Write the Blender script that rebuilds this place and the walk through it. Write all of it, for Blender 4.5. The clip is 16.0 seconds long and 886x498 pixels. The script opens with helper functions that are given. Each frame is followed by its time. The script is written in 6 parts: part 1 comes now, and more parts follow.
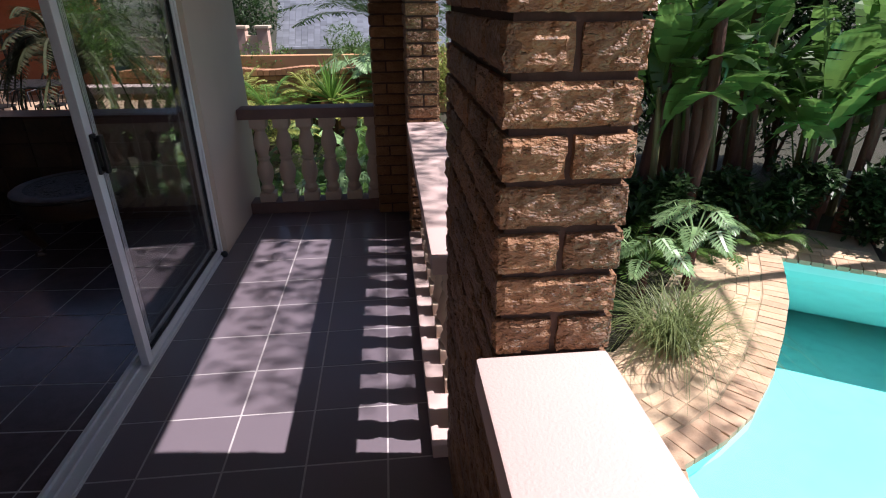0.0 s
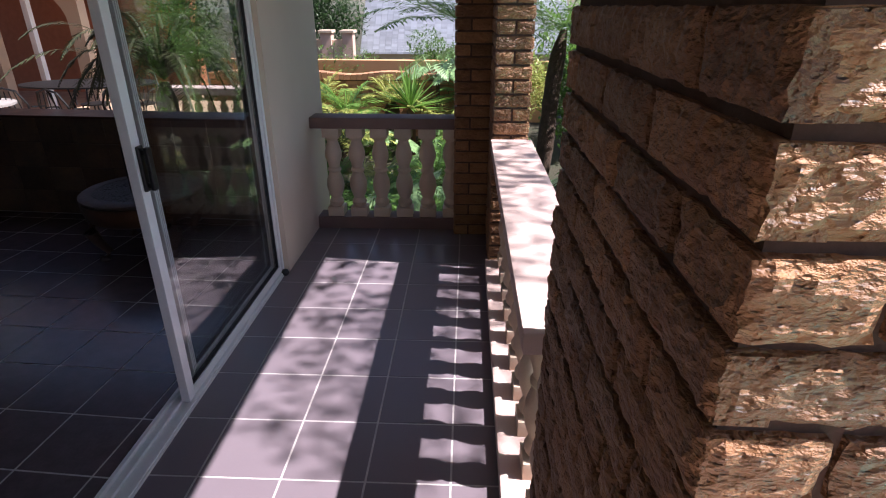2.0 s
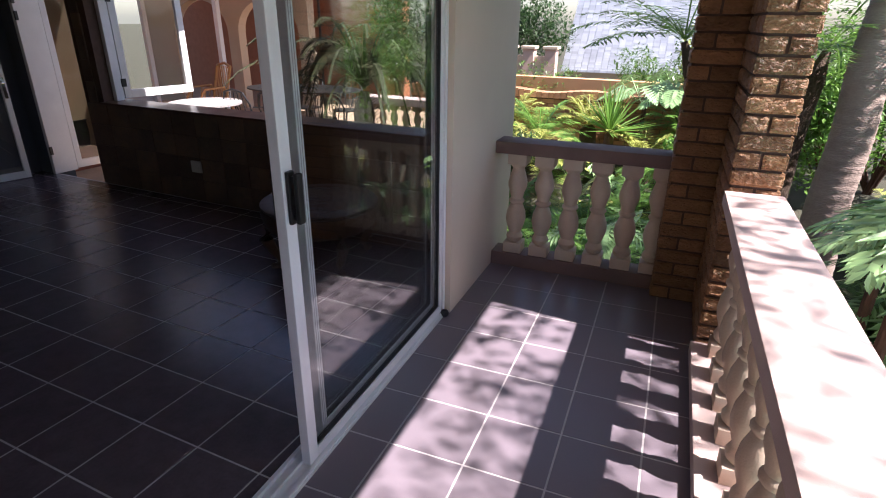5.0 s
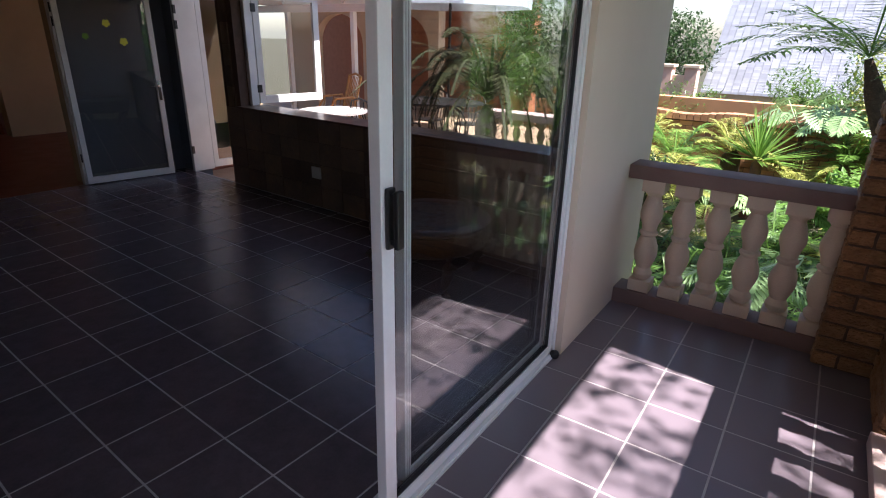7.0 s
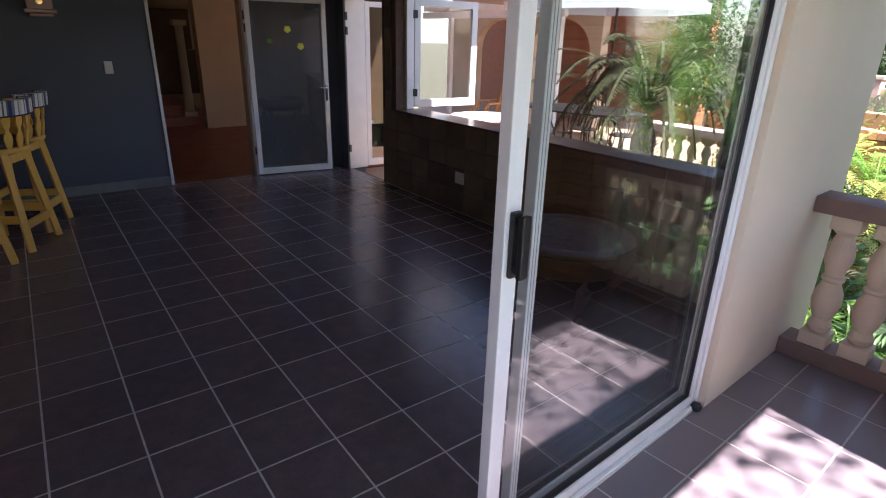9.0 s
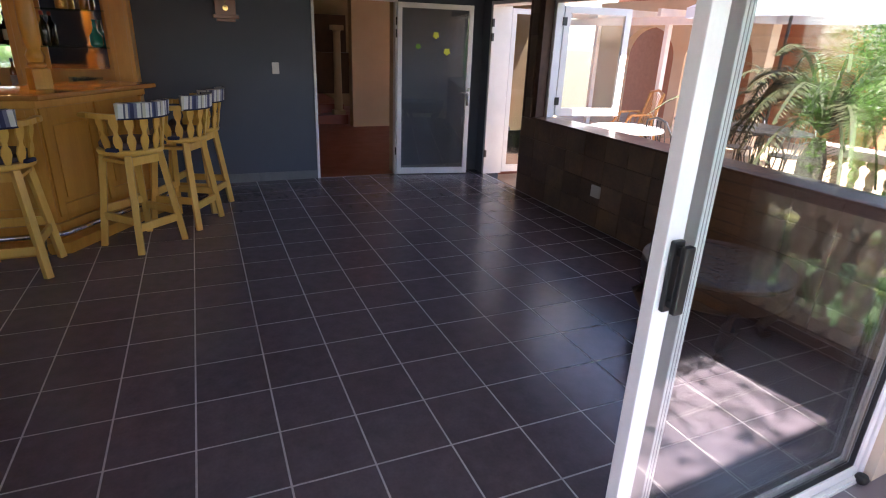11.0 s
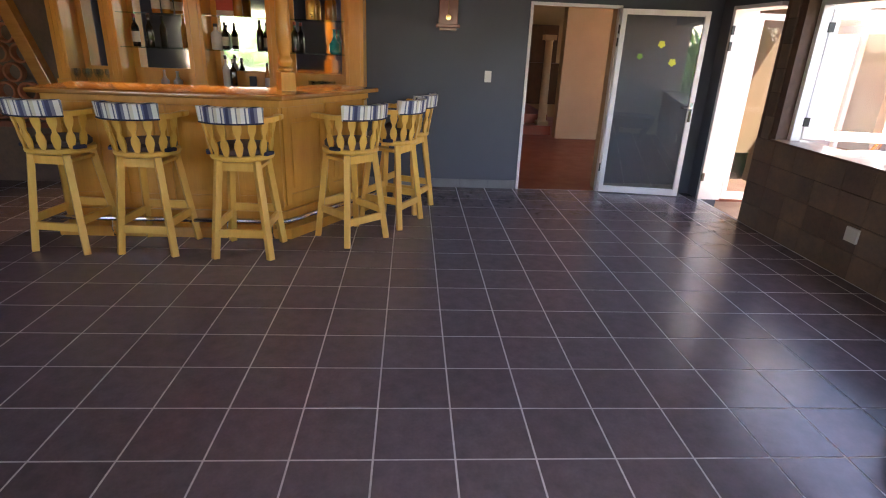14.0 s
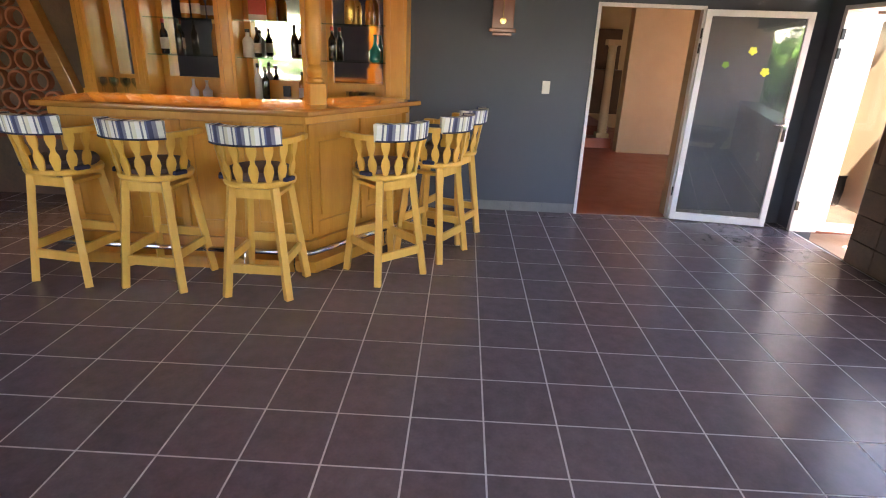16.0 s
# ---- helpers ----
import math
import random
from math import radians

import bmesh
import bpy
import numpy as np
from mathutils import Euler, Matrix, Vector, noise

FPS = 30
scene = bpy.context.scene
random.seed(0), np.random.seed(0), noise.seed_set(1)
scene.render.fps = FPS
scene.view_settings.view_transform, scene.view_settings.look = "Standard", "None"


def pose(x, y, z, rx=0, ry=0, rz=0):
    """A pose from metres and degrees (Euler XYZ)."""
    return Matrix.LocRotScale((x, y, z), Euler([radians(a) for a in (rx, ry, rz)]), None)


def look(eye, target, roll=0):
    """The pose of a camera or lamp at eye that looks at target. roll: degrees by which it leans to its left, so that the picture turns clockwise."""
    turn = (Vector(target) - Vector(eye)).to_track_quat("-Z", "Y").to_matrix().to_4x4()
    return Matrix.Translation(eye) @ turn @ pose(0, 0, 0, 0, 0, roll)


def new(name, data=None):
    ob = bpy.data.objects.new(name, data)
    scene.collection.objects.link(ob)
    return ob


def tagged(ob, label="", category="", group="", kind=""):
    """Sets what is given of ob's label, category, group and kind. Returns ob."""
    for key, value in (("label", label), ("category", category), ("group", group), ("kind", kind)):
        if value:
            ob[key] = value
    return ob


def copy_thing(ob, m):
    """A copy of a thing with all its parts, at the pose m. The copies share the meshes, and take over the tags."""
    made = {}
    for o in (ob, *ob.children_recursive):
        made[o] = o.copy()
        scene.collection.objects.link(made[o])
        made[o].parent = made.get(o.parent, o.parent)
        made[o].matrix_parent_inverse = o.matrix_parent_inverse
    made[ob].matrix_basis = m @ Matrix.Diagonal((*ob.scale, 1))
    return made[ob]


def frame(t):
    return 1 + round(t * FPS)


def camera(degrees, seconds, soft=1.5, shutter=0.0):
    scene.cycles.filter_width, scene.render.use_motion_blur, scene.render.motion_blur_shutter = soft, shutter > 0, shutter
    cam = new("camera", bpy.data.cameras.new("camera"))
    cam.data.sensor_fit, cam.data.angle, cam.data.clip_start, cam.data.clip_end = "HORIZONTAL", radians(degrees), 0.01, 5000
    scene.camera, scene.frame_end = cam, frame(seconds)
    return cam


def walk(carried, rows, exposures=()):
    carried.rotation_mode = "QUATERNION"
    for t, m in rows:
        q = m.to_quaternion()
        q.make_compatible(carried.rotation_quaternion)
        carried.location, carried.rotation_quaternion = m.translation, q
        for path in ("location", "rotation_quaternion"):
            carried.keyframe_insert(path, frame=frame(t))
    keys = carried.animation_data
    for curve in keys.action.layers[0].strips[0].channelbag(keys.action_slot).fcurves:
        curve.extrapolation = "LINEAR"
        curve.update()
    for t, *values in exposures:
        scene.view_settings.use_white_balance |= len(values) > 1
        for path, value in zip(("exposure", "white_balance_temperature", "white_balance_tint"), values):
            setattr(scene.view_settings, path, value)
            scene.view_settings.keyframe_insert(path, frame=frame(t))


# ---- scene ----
cam = camera(77.5, 16.0, 1.1)
PATH = [
    (0, (0.27, 0.048, 1.739), (0.333, 1.867, 0.91), -0.5),
    (0.5, (0.275, 0.168, 1.74), (0.295, 1.989, 0.913), -0.4),
    (1, (0.281, 0.289, 1.732), (0.257, 2.116, 0.918), -0.5),
    (1.5, (0.277, 0.388, 1.721), (0.173, 2.214, 0.911), -0.3),
    (2, (0.206, 0.524, 1.706), (0.021, 2.344, 0.898), -0.0),
    (2.5, (0.146, 0.655, 1.705), (-0.133, 2.467, 0.904), 0.2),
    (3, (0.117, 0.747, 1.699), (-0.26, 2.547, 0.913), 0.0),
    (3.5, (0.094, 0.825, 1.687), (-0.375, 2.607, 0.91), 0.2),
    (4, (0.054, 0.93, 1.677), (-0.521, 2.684, 0.907), 0.3),
    (4.2, (0.052, 0.97, 1.688), (-0.566, 2.708, 0.915), 0.4),
    (6.5, (-0.11, 1.359, 1.598), (-1.166, 2.897, 0.877), 1.2),
    (7, (-0.144, 1.398, 1.607), (-1.278, 2.88, 0.888), 1.3),
    (7.5, (-0.174, 1.447, 1.607), (-1.396, 2.858, 0.89), 1.3),
    (8, (-0.186, 1.494, 1.613), (-1.503, 2.817, 0.896), 1.3),
    (8.5, (-0.204, 1.518, 1.615), (-1.609, 2.747, 0.899), 1.4),
    (9, (-0.215, 1.54, 1.615), (-1.707, 2.664, 0.9), 1.5),
    (9.2, (-0.218, 1.546, 1.616), (-1.738, 2.628, 0.902), 1.55),
    (11.5, (-0.305, 1.504, 1.624), (-2.058, 2.153, 0.913), 2.4),
    (12, (-0.32, 1.505, 1.619), (-2.111, 2.04, 0.908), 2.4),
    (12.5, (-0.33, 1.495, 1.615), (-2.152, 1.922, 0.908), 2.5),
    (13, (-0.343, 1.48, 1.6), (-2.188, 1.802, 0.9), 2.5),
    (13.5, (-0.406, 1.475, 1.592), (-2.266, 1.688, 0.889), 2.4),
    (14, (-0.545, 1.468, 1.592), (-2.414, 1.593, 0.89), 2.4),
    (14.5, (-0.696, 1.465, 1.598), (-2.568, 1.531, 0.898), 2.3),
    (15, (-0.869, 1.505, 1.598), (-2.745, 1.53, 0.906), 2.1),
    (15.5, (-1.058, 1.53, 1.605), (-2.932, 1.515, 0.908), 2.3),
    (16, (-1.246, 1.512, 1.61), (-3.121, 1.464, 0.915), 2.3),
]
walk(cam, [(t, look(eye, target, roll)) for t, eye, target, roll in PATH],
     exposures=[(0, 0.68, 6050, 23), (2, 1.35, 6050, 23), (3, 1.72, 6050, 23), (4, 1.85, 6100, 23), (6.5, 1.9, 6150, 22), (9, 2.78, 6200, 22), (11.5, 3.78, 6350, 22), (13, 4.25, 6600, 22), (16, 5.2, 7000, 20)])

# ---- world, sun, exposure ----
SKEW = radians(3.4)                       # the veranda stands a little askew to the room
VM = Matrix.Rotation(SKEW, 4, "Z")
SUN_TO = VM.to_3x3() @ Vector((math.cos(radians(55.5)), -0.11 * math.cos(radians(55.5)), math.sin(radians(55.5))))
SUN_TO.normalize()
world = bpy.data.worlds.new("world")
scene.world = world
world.use_nodes = True
sky = world.node_tree.nodes.new("ShaderNodeTexSky")
sky.sky_type = "NISHITA"
sky.sun_disc = False
sky.sun_elevation = math.asin(SUN_TO.z)
sky.sun_rotation = math.atan2(SUN_TO.x, SUN_TO.y)
background = world.node_tree.nodes["Background"]
background.inputs["Strength"].default_value = 0.064
world.node_tree.links.new(sky.outputs["Color"], background.inputs["Color"])
sun_data = bpy.data.lights.new("sun", "SUN")
sun_data.energy = 5.0
sun_data.angle = radians(0.6)
sun_data.color = (1.0, 0.95, 0.87)
sun = new("sun", sun_data)
sun.matrix_world = look(SUN_TO * 30, (0, 0, 0))

# warm downlights in the canopy over the bar
DOWNLIGHTS = [(-5.66, y) for y in (-1.15, -0.45, 0.25)]
for x, y in DOWNLIGHTS:
    lamp_data = bpy.data.lights.new("downlight", "SPOT")
    lamp_data.energy, lamp_data.color, lamp_data.spot_size, lamp_data.spot_blend, lamp_data.shadow_soft_size = 3.6, (1.0, 0.66, 0.34), radians(70), 0.5, 0.03
    lamp = new("downlight_lamp", lamp_data)
    lamp.matrix_world = look((x, y, 2.30), (x, y, 0))


# ---- materials ----
def mat(name, color, rough=0.6, metal=0.0, vary=0.12, scale=6.0, grain=60.0, bump=0.15, island=0.0, obj_random=0.0,
        hue=None, stretch=(1, 1, 1), coat=0.0, translucent=0.0, spec=0.5, bumpdist=0.004, pits=False, gloss=0.1):
    """A surface whose colour varies at two scales, with a fine relief."""
    m = bpy.data.materials.new(name)
    m.use_nodes = True
    nt = m.node_tree
    b = nt.nodes["Principled BSDF"]
    b.inputs["Roughness"].default_value = rough
    b.inputs["Metallic"].default_value = metal
    b.inputs["Coat Weight"].default_value = coat
    b.inputs["Coat Roughness"].default_value = 0.12
    b.inputs["Specular IOR Level"].default_value = spec
    tc = nt.nodes.new("ShaderNodeTexCoord")
    mp = nt.nodes.new("ShaderNodeMapping")
    mp.inputs["Scale"].default_value = stretch
    if obj_random:
        info = nt.nodes.new("ShaderNodeObjectInfo")
        shift = nt.nodes.new("ShaderNodeMath")
        shift.operation = "MULTIPLY"
        shift.inputs[1].default_value = 57.0
        nt.links.new(info.outputs["Random"], shift.inputs[0])
        moved = nt.nodes.new("ShaderNodeVectorMath")
        nt.links.new(tc.outputs["Object"], moved.inputs[0])
        nt.links.new(shift.outputs[0], moved.inputs[1])
        nt.links.new(moved.outputs[0], mp.inputs["Vector"])
    else:
        nt.links.new(tc.outputs["Object"], mp.inputs["Vector"])
    n1 = nt.nodes.new("ShaderNodeTexNoise")
    n1.inputs["Scale"].default_value = scale
    n1.inputs["Detail"].default_value = 5
    n2 = nt.nodes.new("ShaderNodeTexNoise")
    n2.inputs["Scale"].default_value = grain
    n2.inputs["Detail"].default_value = 4
    for n in (n1, n2):
        nt.links.new(mp.outputs["Vector"], n.inputs["Vector"])
    other = hue or tuple(c * 0.55 for c in color)
    mix = nt.nodes.new("ShaderNodeMix")
    mix.data_type = "RGBA"
    mix.inputs[6].default_value = (*color, 1)
    mix.inputs[7].default_value = (*other, 1)
    add = nt.nodes.new("ShaderNodeMath")
    add.operation = "MULTIPLY_ADD"
    nt.links.new(n2.outputs["Fac"], add.inputs[0])
    add.inputs[1].default_value = 0.5
    nt.links.new(n1.outputs["Fac"], add.inputs[2])
    ramp = nt.nodes.new("ShaderNodeMapRange")
    ramp.inputs["From Min"].default_value = 0.4
    ramp.inputs["From Max"].default_value = 1.1
    ramp.inputs["To Max"].default_value = min(1.0, vary * 4)
    nt.links.new(add.outputs[0], ramp.inputs["Value"])
    nt.links.new(ramp.outputs[0], mix.inputs[0])
    out = mix.outputs[2]
    if obj_random or island:
        src = nt.nodes.new("ShaderNodeObjectInfo" if obj_random else "ShaderNodeNewGeometry")
        val = src.outputs["Random"] if obj_random else src.outputs["Random Per Island"]
        amount = obj_random or island
        mr = nt.nodes.new("ShaderNodeMapRange")
        mr.inputs["To Min"].default_value = 1 - amount
        mr.inputs["To Max"].default_value = 1 + amount
        nt.links.new(val, mr.inputs["Value"])
        hs = nt.nodes.new("ShaderNodeHueSaturation")
        nt.links.new(mr.outputs[0], hs.inputs["Value"])
        nt.links.new(out, hs.inputs["Color"])
        out = hs.outputs["Color"]
    nt.links.new(out, b.inputs["Base Color"])
    rr = nt.nodes.new("ShaderNodeMapRange")
    rr.inputs["To Min"].default_value = max(0.02, rough - gloss)
    rr.inputs["To Max"].default_value = min(1, rough + gloss)
    nt.links.new(n1.outputs["Fac"], rr.inputs["Value"])
    nt.links.new(rr.outputs[0], b.inputs["Roughness"])
    if bump:
        bp = nt.nodes.new("ShaderNodeBump")
        bp.inputs["Strength"].default_value = bump
        bp.inputs["Distance"].default_value = bumpdist
        nt.links.new(n2.outputs["Fac"], bp.inputs["Height"])
        nt.links.new(bp.outputs["Normal"], b.inputs["Normal"])
        if pits:
            # small holes torn out of a split face
            vo = nt.nodes.new("ShaderNodeTexVoronoi")
            vo.inputs["Scale"].default_value = 130
            nt.links.new(mp.outputs["Vector"], vo.inputs["Vector"])
            pr = nt.nodes.new("ShaderNodeMapRange")
            pr.inputs["From Min"].default_value = 0.12
            pr.inputs["From Max"].default_value = 0.4
            nt.links.new(vo.outputs["Distance"], pr.inputs["Value"])
            bp2 = nt.nodes.new("ShaderNodeBump")
            bp2.inputs["Strength"].default_value = 0.8
            bp2.inputs["Distance"].default_value = 0.003
            nt.links.new(pr.outputs[0], bp2.inputs["Height"])
            nt.links.new(bp.outputs["Normal"], bp2.inputs["Normal"])
            nt.links.new(bp2.outputs["Normal"], b.inputs["Normal"])
    if translucent:
        tr = nt.nodes.new("ShaderNodeBsdfTranslucent")
        nt.links.new(out, tr.inputs["Color"])
        sh = nt.nodes.new("ShaderNodeMixShader")
        sh.inputs[0].default_value = translucent
        nt.links.new(b.outputs[0], sh.inputs[1])
        nt.links.new(tr.outputs[0], sh.inputs[2])
        nt.links.new(sh.outputs[0], nt.nodes["Material Output"].inputs["Surface"])
    return m


def glass_mat(name, tint, ior=1.5, rough=0.0, wave=0.0):
    """Thin clear sheet: tinted see-through with mirror gloss by Fresnel."""
    m = bpy.data.materials.new(name)
    m.use_nodes = True
    nt = m.node_tree
    nt.nodes.remove(nt.nodes["Principled BSDF"])
    tr = nt.nodes.new("ShaderNodeBsdfTransparent")
    tr.inputs["Color"].default_value = (*tint, 1)
    gl = nt.nodes.new("ShaderNodeBsdfGlossy")
    gl.inputs["Roughness"].default_value = rough
    lw = nt.nodes.new("ShaderNodeLayerWeight")
    lw.inputs["Blend"].default_value = 0.5
    pw = nt.nodes.new("ShaderNodeMath")
    pw.operation = "POWER"
    pw.inputs[1].default_value = 4.5
    nt.links.new(lw.outputs["Facing"], pw.inputs[0])
    fr = nt.nodes.new("ShaderNodeMath")
    fr.operation = "MULTIPLY_ADD"
    f0 = ((ior - 1) / (ior + 1)) ** 2
    fr.inputs[1].default_value = 1 - f0
    fr.inputs[2].default_value = f0
    nt.links.new(pw.outputs[0], fr.inputs[0])
    sh = nt.nodes.new("ShaderNodeMixShader")
    nt.links.new(fr.outputs[0], sh.inputs[0])
    nt.links.new(tr.outputs[0], sh.inputs[1])
    nt.links.new(gl.outputs[0], sh.inputs[2])
    if wave:
        n = nt.nodes.new("ShaderNodeTexNoise")
        n.inputs["Scale"].default_value = 3.0
        bp = nt.nodes.new("ShaderNodeBump")
        bp.inputs["Strength"].default_value = wave
        bp.inputs["Distance"].default_value = 0.05
        tc = nt.nodes.new("ShaderNodeTexCoord")
        nt.links.new(tc.outputs["Object"], n.inputs["Vector"])
        nt.links.new(n.outputs["Fac"], bp.inputs["Height"])
        nt.links.new(bp.outputs["Normal"], gl.inputs["Normal"])
        nt.links.new(bp.outputs["Normal"], lw.inputs["Normal"])
    nt.links.new(sh.outputs[0], nt.nodes["Material Output"].inputs["Surface"])
    return m


M = {}
M["tile"] = mat("slate_tile", (0.155, 0.122, 0.135), 0.235, vary=0.25, scale=14, grain=70, bump=0.1, hue=(0.092, 0.073, 0.083), obj_random=0.06, spec=0.65, gloss=0.02)
M["tile_rest"] = mat("slate_tile_rest", (0.155, 0.122, 0.135), 0.235, vary=0.25, scale=14, grain=70, bump=0.1, hue=(0.092, 0.073, 0.083), island=0.06, spec=0.65, gloss=0.02)
M["grout"] = mat("grout", (0.64, 0.6, 0.6), 0.85, vary=0.2, scale=20, grain=200, bump=0.3)
M["vtile"] = mat("veranda_tile", (0.19, 0.155, 0.175), 0.32, vary=0.25, scale=3, grain=120, bump=0.1, hue=(0.175, 0.143, 0.163), obj_random=0.06, gloss=0.03)
M["vgrout"] = mat("veranda_grout", (0.6, 0.55, 0.54), 0.85, vary=0.2, scale=20, grain=200, bump=0.3)
M["cream"] = mat("cream_plaster", (0.66, 0.54, 0.43), 0.85, vary=0.1, scale=3, grain=160, bump=0.35, hue=(0.56, 0.45, 0.35))
M["blue"] = mat("blue_grey_paint", (0.074, 0.084, 0.105), 0.6, vary=0.1, scale=2, grain=180, bump=0.2, hue=(0.064, 0.072, 0.09))
# unseen veranda ceiling: dark grain chosen to lessen bounce light in the shade
M["dim_ceiling"] = mat("fill_cut_ceiling", (0.2, 0.125, 0.075), 0.6, vary=0.25, scale=3, grain=16, bump=0.2, hue=(0.13, 0.075, 0.04), stretch=(6, 0.8, 6))
M["ceiling"] = mat("ceiling_paint", (0.36, 0.33, 0.29), 0.9, vary=0.06, scale=2, grain=120, bump=0.2)
M["stone"] = mat("slate_cladding", (0.2, 0.118, 0.07), 0.6, vary=0.25, scale=4, grain=30, bump=0.5, hue=(0.085, 0.065, 0.05), obj_random=0.3, bumpdist=0.01)
M["mortar"] = mat("mortar", (0.12, 0.07, 0.05), 0.95, vary=0.2, scale=15, grain=150, bump=0.5)
M["brick"] = mat("rock_face_brick", (0.36, 0.185, 0.075), 0.55, vary=0.3, scale=14, grain=70, bump=1.0, hue=(0.2, 0.085, 0.035), obj_random=0.3, bumpdist=0.02, stretch=(0.7, 1, 1.3), pits=True)
M["cap"] = mat("painted_coping", (0.62, 0.47, 0.42), 0.75, vary=0.1, scale=4, grain=180, bump=0.3, hue=(0.52, 0.38, 0.34))
M["rail"] = mat("brown_painted_rail", (0.2, 0.12, 0.1), 0.7, vary=0.15, scale=6, grain=150, bump=0.3)
M["baluster"] = mat("cast_baluster", (0.62, 0.48, 0.36), 0.8, vary=0.15, scale=8, grain=120, bump=0.35, hue=(0.46, 0.34, 0.25))
M["white_alu"] = mat("white_aluminium", (0.82, 0.82, 0.83), 0.35, vary=0.06, scale=8, grain=90, bump=0.05)
M["black"] = mat("black_plastic", (0.012, 0.012, 0.013), 0.4, vary=0.1, scale=20, grain=150, bump=0.1)
# grey that stands for the shade inside the stile's grooves
M["groove_shade"] = mat("groove_shade_grey", (0.25, 0.25, 0.27), 0.6, vary=0.1, scale=20, grain=150, bump=0.1)
M["rubber"] = mat("black_rubber_gasket", (0.02, 0.02, 0.022), 0.7, vary=0.1, scale=20, grain=150, bump=0.1)
M["pine"] = mat("honey_pine", (0.74, 0.37, 0.055), 0.38, vary=0.25, scale=2.5, grain=14, bump=0.12, hue=(0.6, 0.27, 0.032), stretch=(6, 6, 0.8), coat=0.3)
M["pine_top"] = mat("varnished_counter", (0.52, 0.245, 0.06), 0.2, vary=0.25, scale=2.5, grain=14, bump=0.06, hue=(0.36, 0.15, 0.03), stretch=(6, 0.8, 6), coat=0.6, gloss=0.03)
M["stoolwood"] = mat("pale_pine", (0.82, 0.49, 0.10), 0.42, vary=0.22, scale=4, grain=20, bump=0.1, hue=(0.7, 0.37, 0.055), stretch=(6, 6, 0.8), coat=0.2)
M["chrome"] = mat("chrome", (0.75, 0.75, 0.76), 0.12, metal=1.0, vary=0.05, scale=10, grain=60, bump=0.02)
M["redtile"] = mat("red_clay_tile", (0.30, 0.085, 0.045), 0.4, vary=0.2, scale=5, grain=50, bump=0.2, hue=(0.2, 0.05, 0.03), obj_random=0.12)
M["terra"] = mat("terracotta", (0.46, 0.165, 0.08), 0.8, vary=0.2, scale=10, grain=90, bump=0.4, hue=(0.33, 0.12, 0.06), obj_random=0.15)
M["orange"] = mat("ochre_plaster", (0.68, 0.36, 0.17), 0.9, vary=0.12, scale=2, grain=100, bump=0.3)
M["paver"] = mat("clay_paver", (0.74, 0.57, 0.36), 0.85, vary=0.25, scale=7, grain=80, bump=0.5, hue=(0.52, 0.33, 0.2), obj_random=0.16)
M["coping"] = mat("pool_coping", (0.66, 0.47, 0.31), 0.85, vary=0.25, scale=7, grain=80, bump=0.5, hue=(0.48, 0.3, 0.18), obj_random=0.12)
M["soil"] = mat("garden_soil", (0.06, 0.045, 0.03), 0.95, vary=0.3, scale=3, grain=40, bump=1.0, hue=(0.03, 0.04, 0.015), bumpdist=0.03)
# the paler hue paints soft sun streaks of the water into the plaster
M["poolshell"] = mat("pool_plaster_sun_streaks", (0.42, 0.8, 0.75), 0.6, vary=0.25, scale=1.1, grain=8, bump=0.1, hue=(0.5, 0.84, 0.81))
M["water"] = glass_mat("pool_water", (0.66, 0.94, 0.92), ior=1.33, rough=0.01, wave=0.6)
M["glass"] = glass_mat("window_glass", (0.97, 0.98, 0.97), ior=1.45)
M["darkglass"] = glass_mat("door_glass", (0.95, 0.965, 0.96), ior=1.8)


# ---- helpers ----
def box(bm, x0, y0, z0, x1, y1, z1, bevel=0.0):
    r = bmesh.ops.create_cube(bm, size=1.0)
    s = Matrix.LocRotScale(((x0 + x1) / 2, (y0 + y1) / 2, (z0 + z1) / 2), None, (x1 - x0, y1 - y0, z1 - z0))
    bmesh.ops.transform(bm, matrix=s, verts=r["verts"])
    if bevel:
        edges = list({e for v in r["verts"] for e in v.link_edges})
        bmesh.ops.bevel(bm, geom=edges, offset=bevel, segments=2, affect="EDGES", profile=0.6)
    return bm


def boxes(*rows, bevel=0.0):
    bm = bmesh.new()
    for row in rows:
        box(bm, *row, bevel=bevel)
    return bm


def rod(bm, a, b, r0, r1=None, n=12, caps=True):
    """A tapered round bar from a to b."""
    a, b = Vector(a), Vector(b)
    d = b - a
    m = Matrix.Translation((a + b) / 2) @ d.to_track_quat("Z", "Y").to_matrix().to_4x4()
    bmesh.ops.create_cone(bm, cap_ends=caps, segments=n, radius1=r0, radius2=r0 if r1 is None else r1, depth=d.length, matrix=m)
    return bm


def lathe(bm, profile, n=20, m=Matrix(), caps=True):
    """Rows of (radius, height) turned about z."""
    rings = []
    for r, z in profile:
        rings.append([bm.verts.new(m @ Vector((r * math.cos(2 * math.pi * k / n), r * math.sin(2 * math.pi * k / n), z))) for k in range(n)])
    for a, b in zip(rings, rings[1:]):
        for k in range(n):
            bm.faces.new((a[k], a[(k + 1) % n], b[(k + 1) % n], b[k]))
    if caps:
        bm.faces.new(rings[-1])
        bm.faces.new(list(reversed(rings[0])))
    return bm


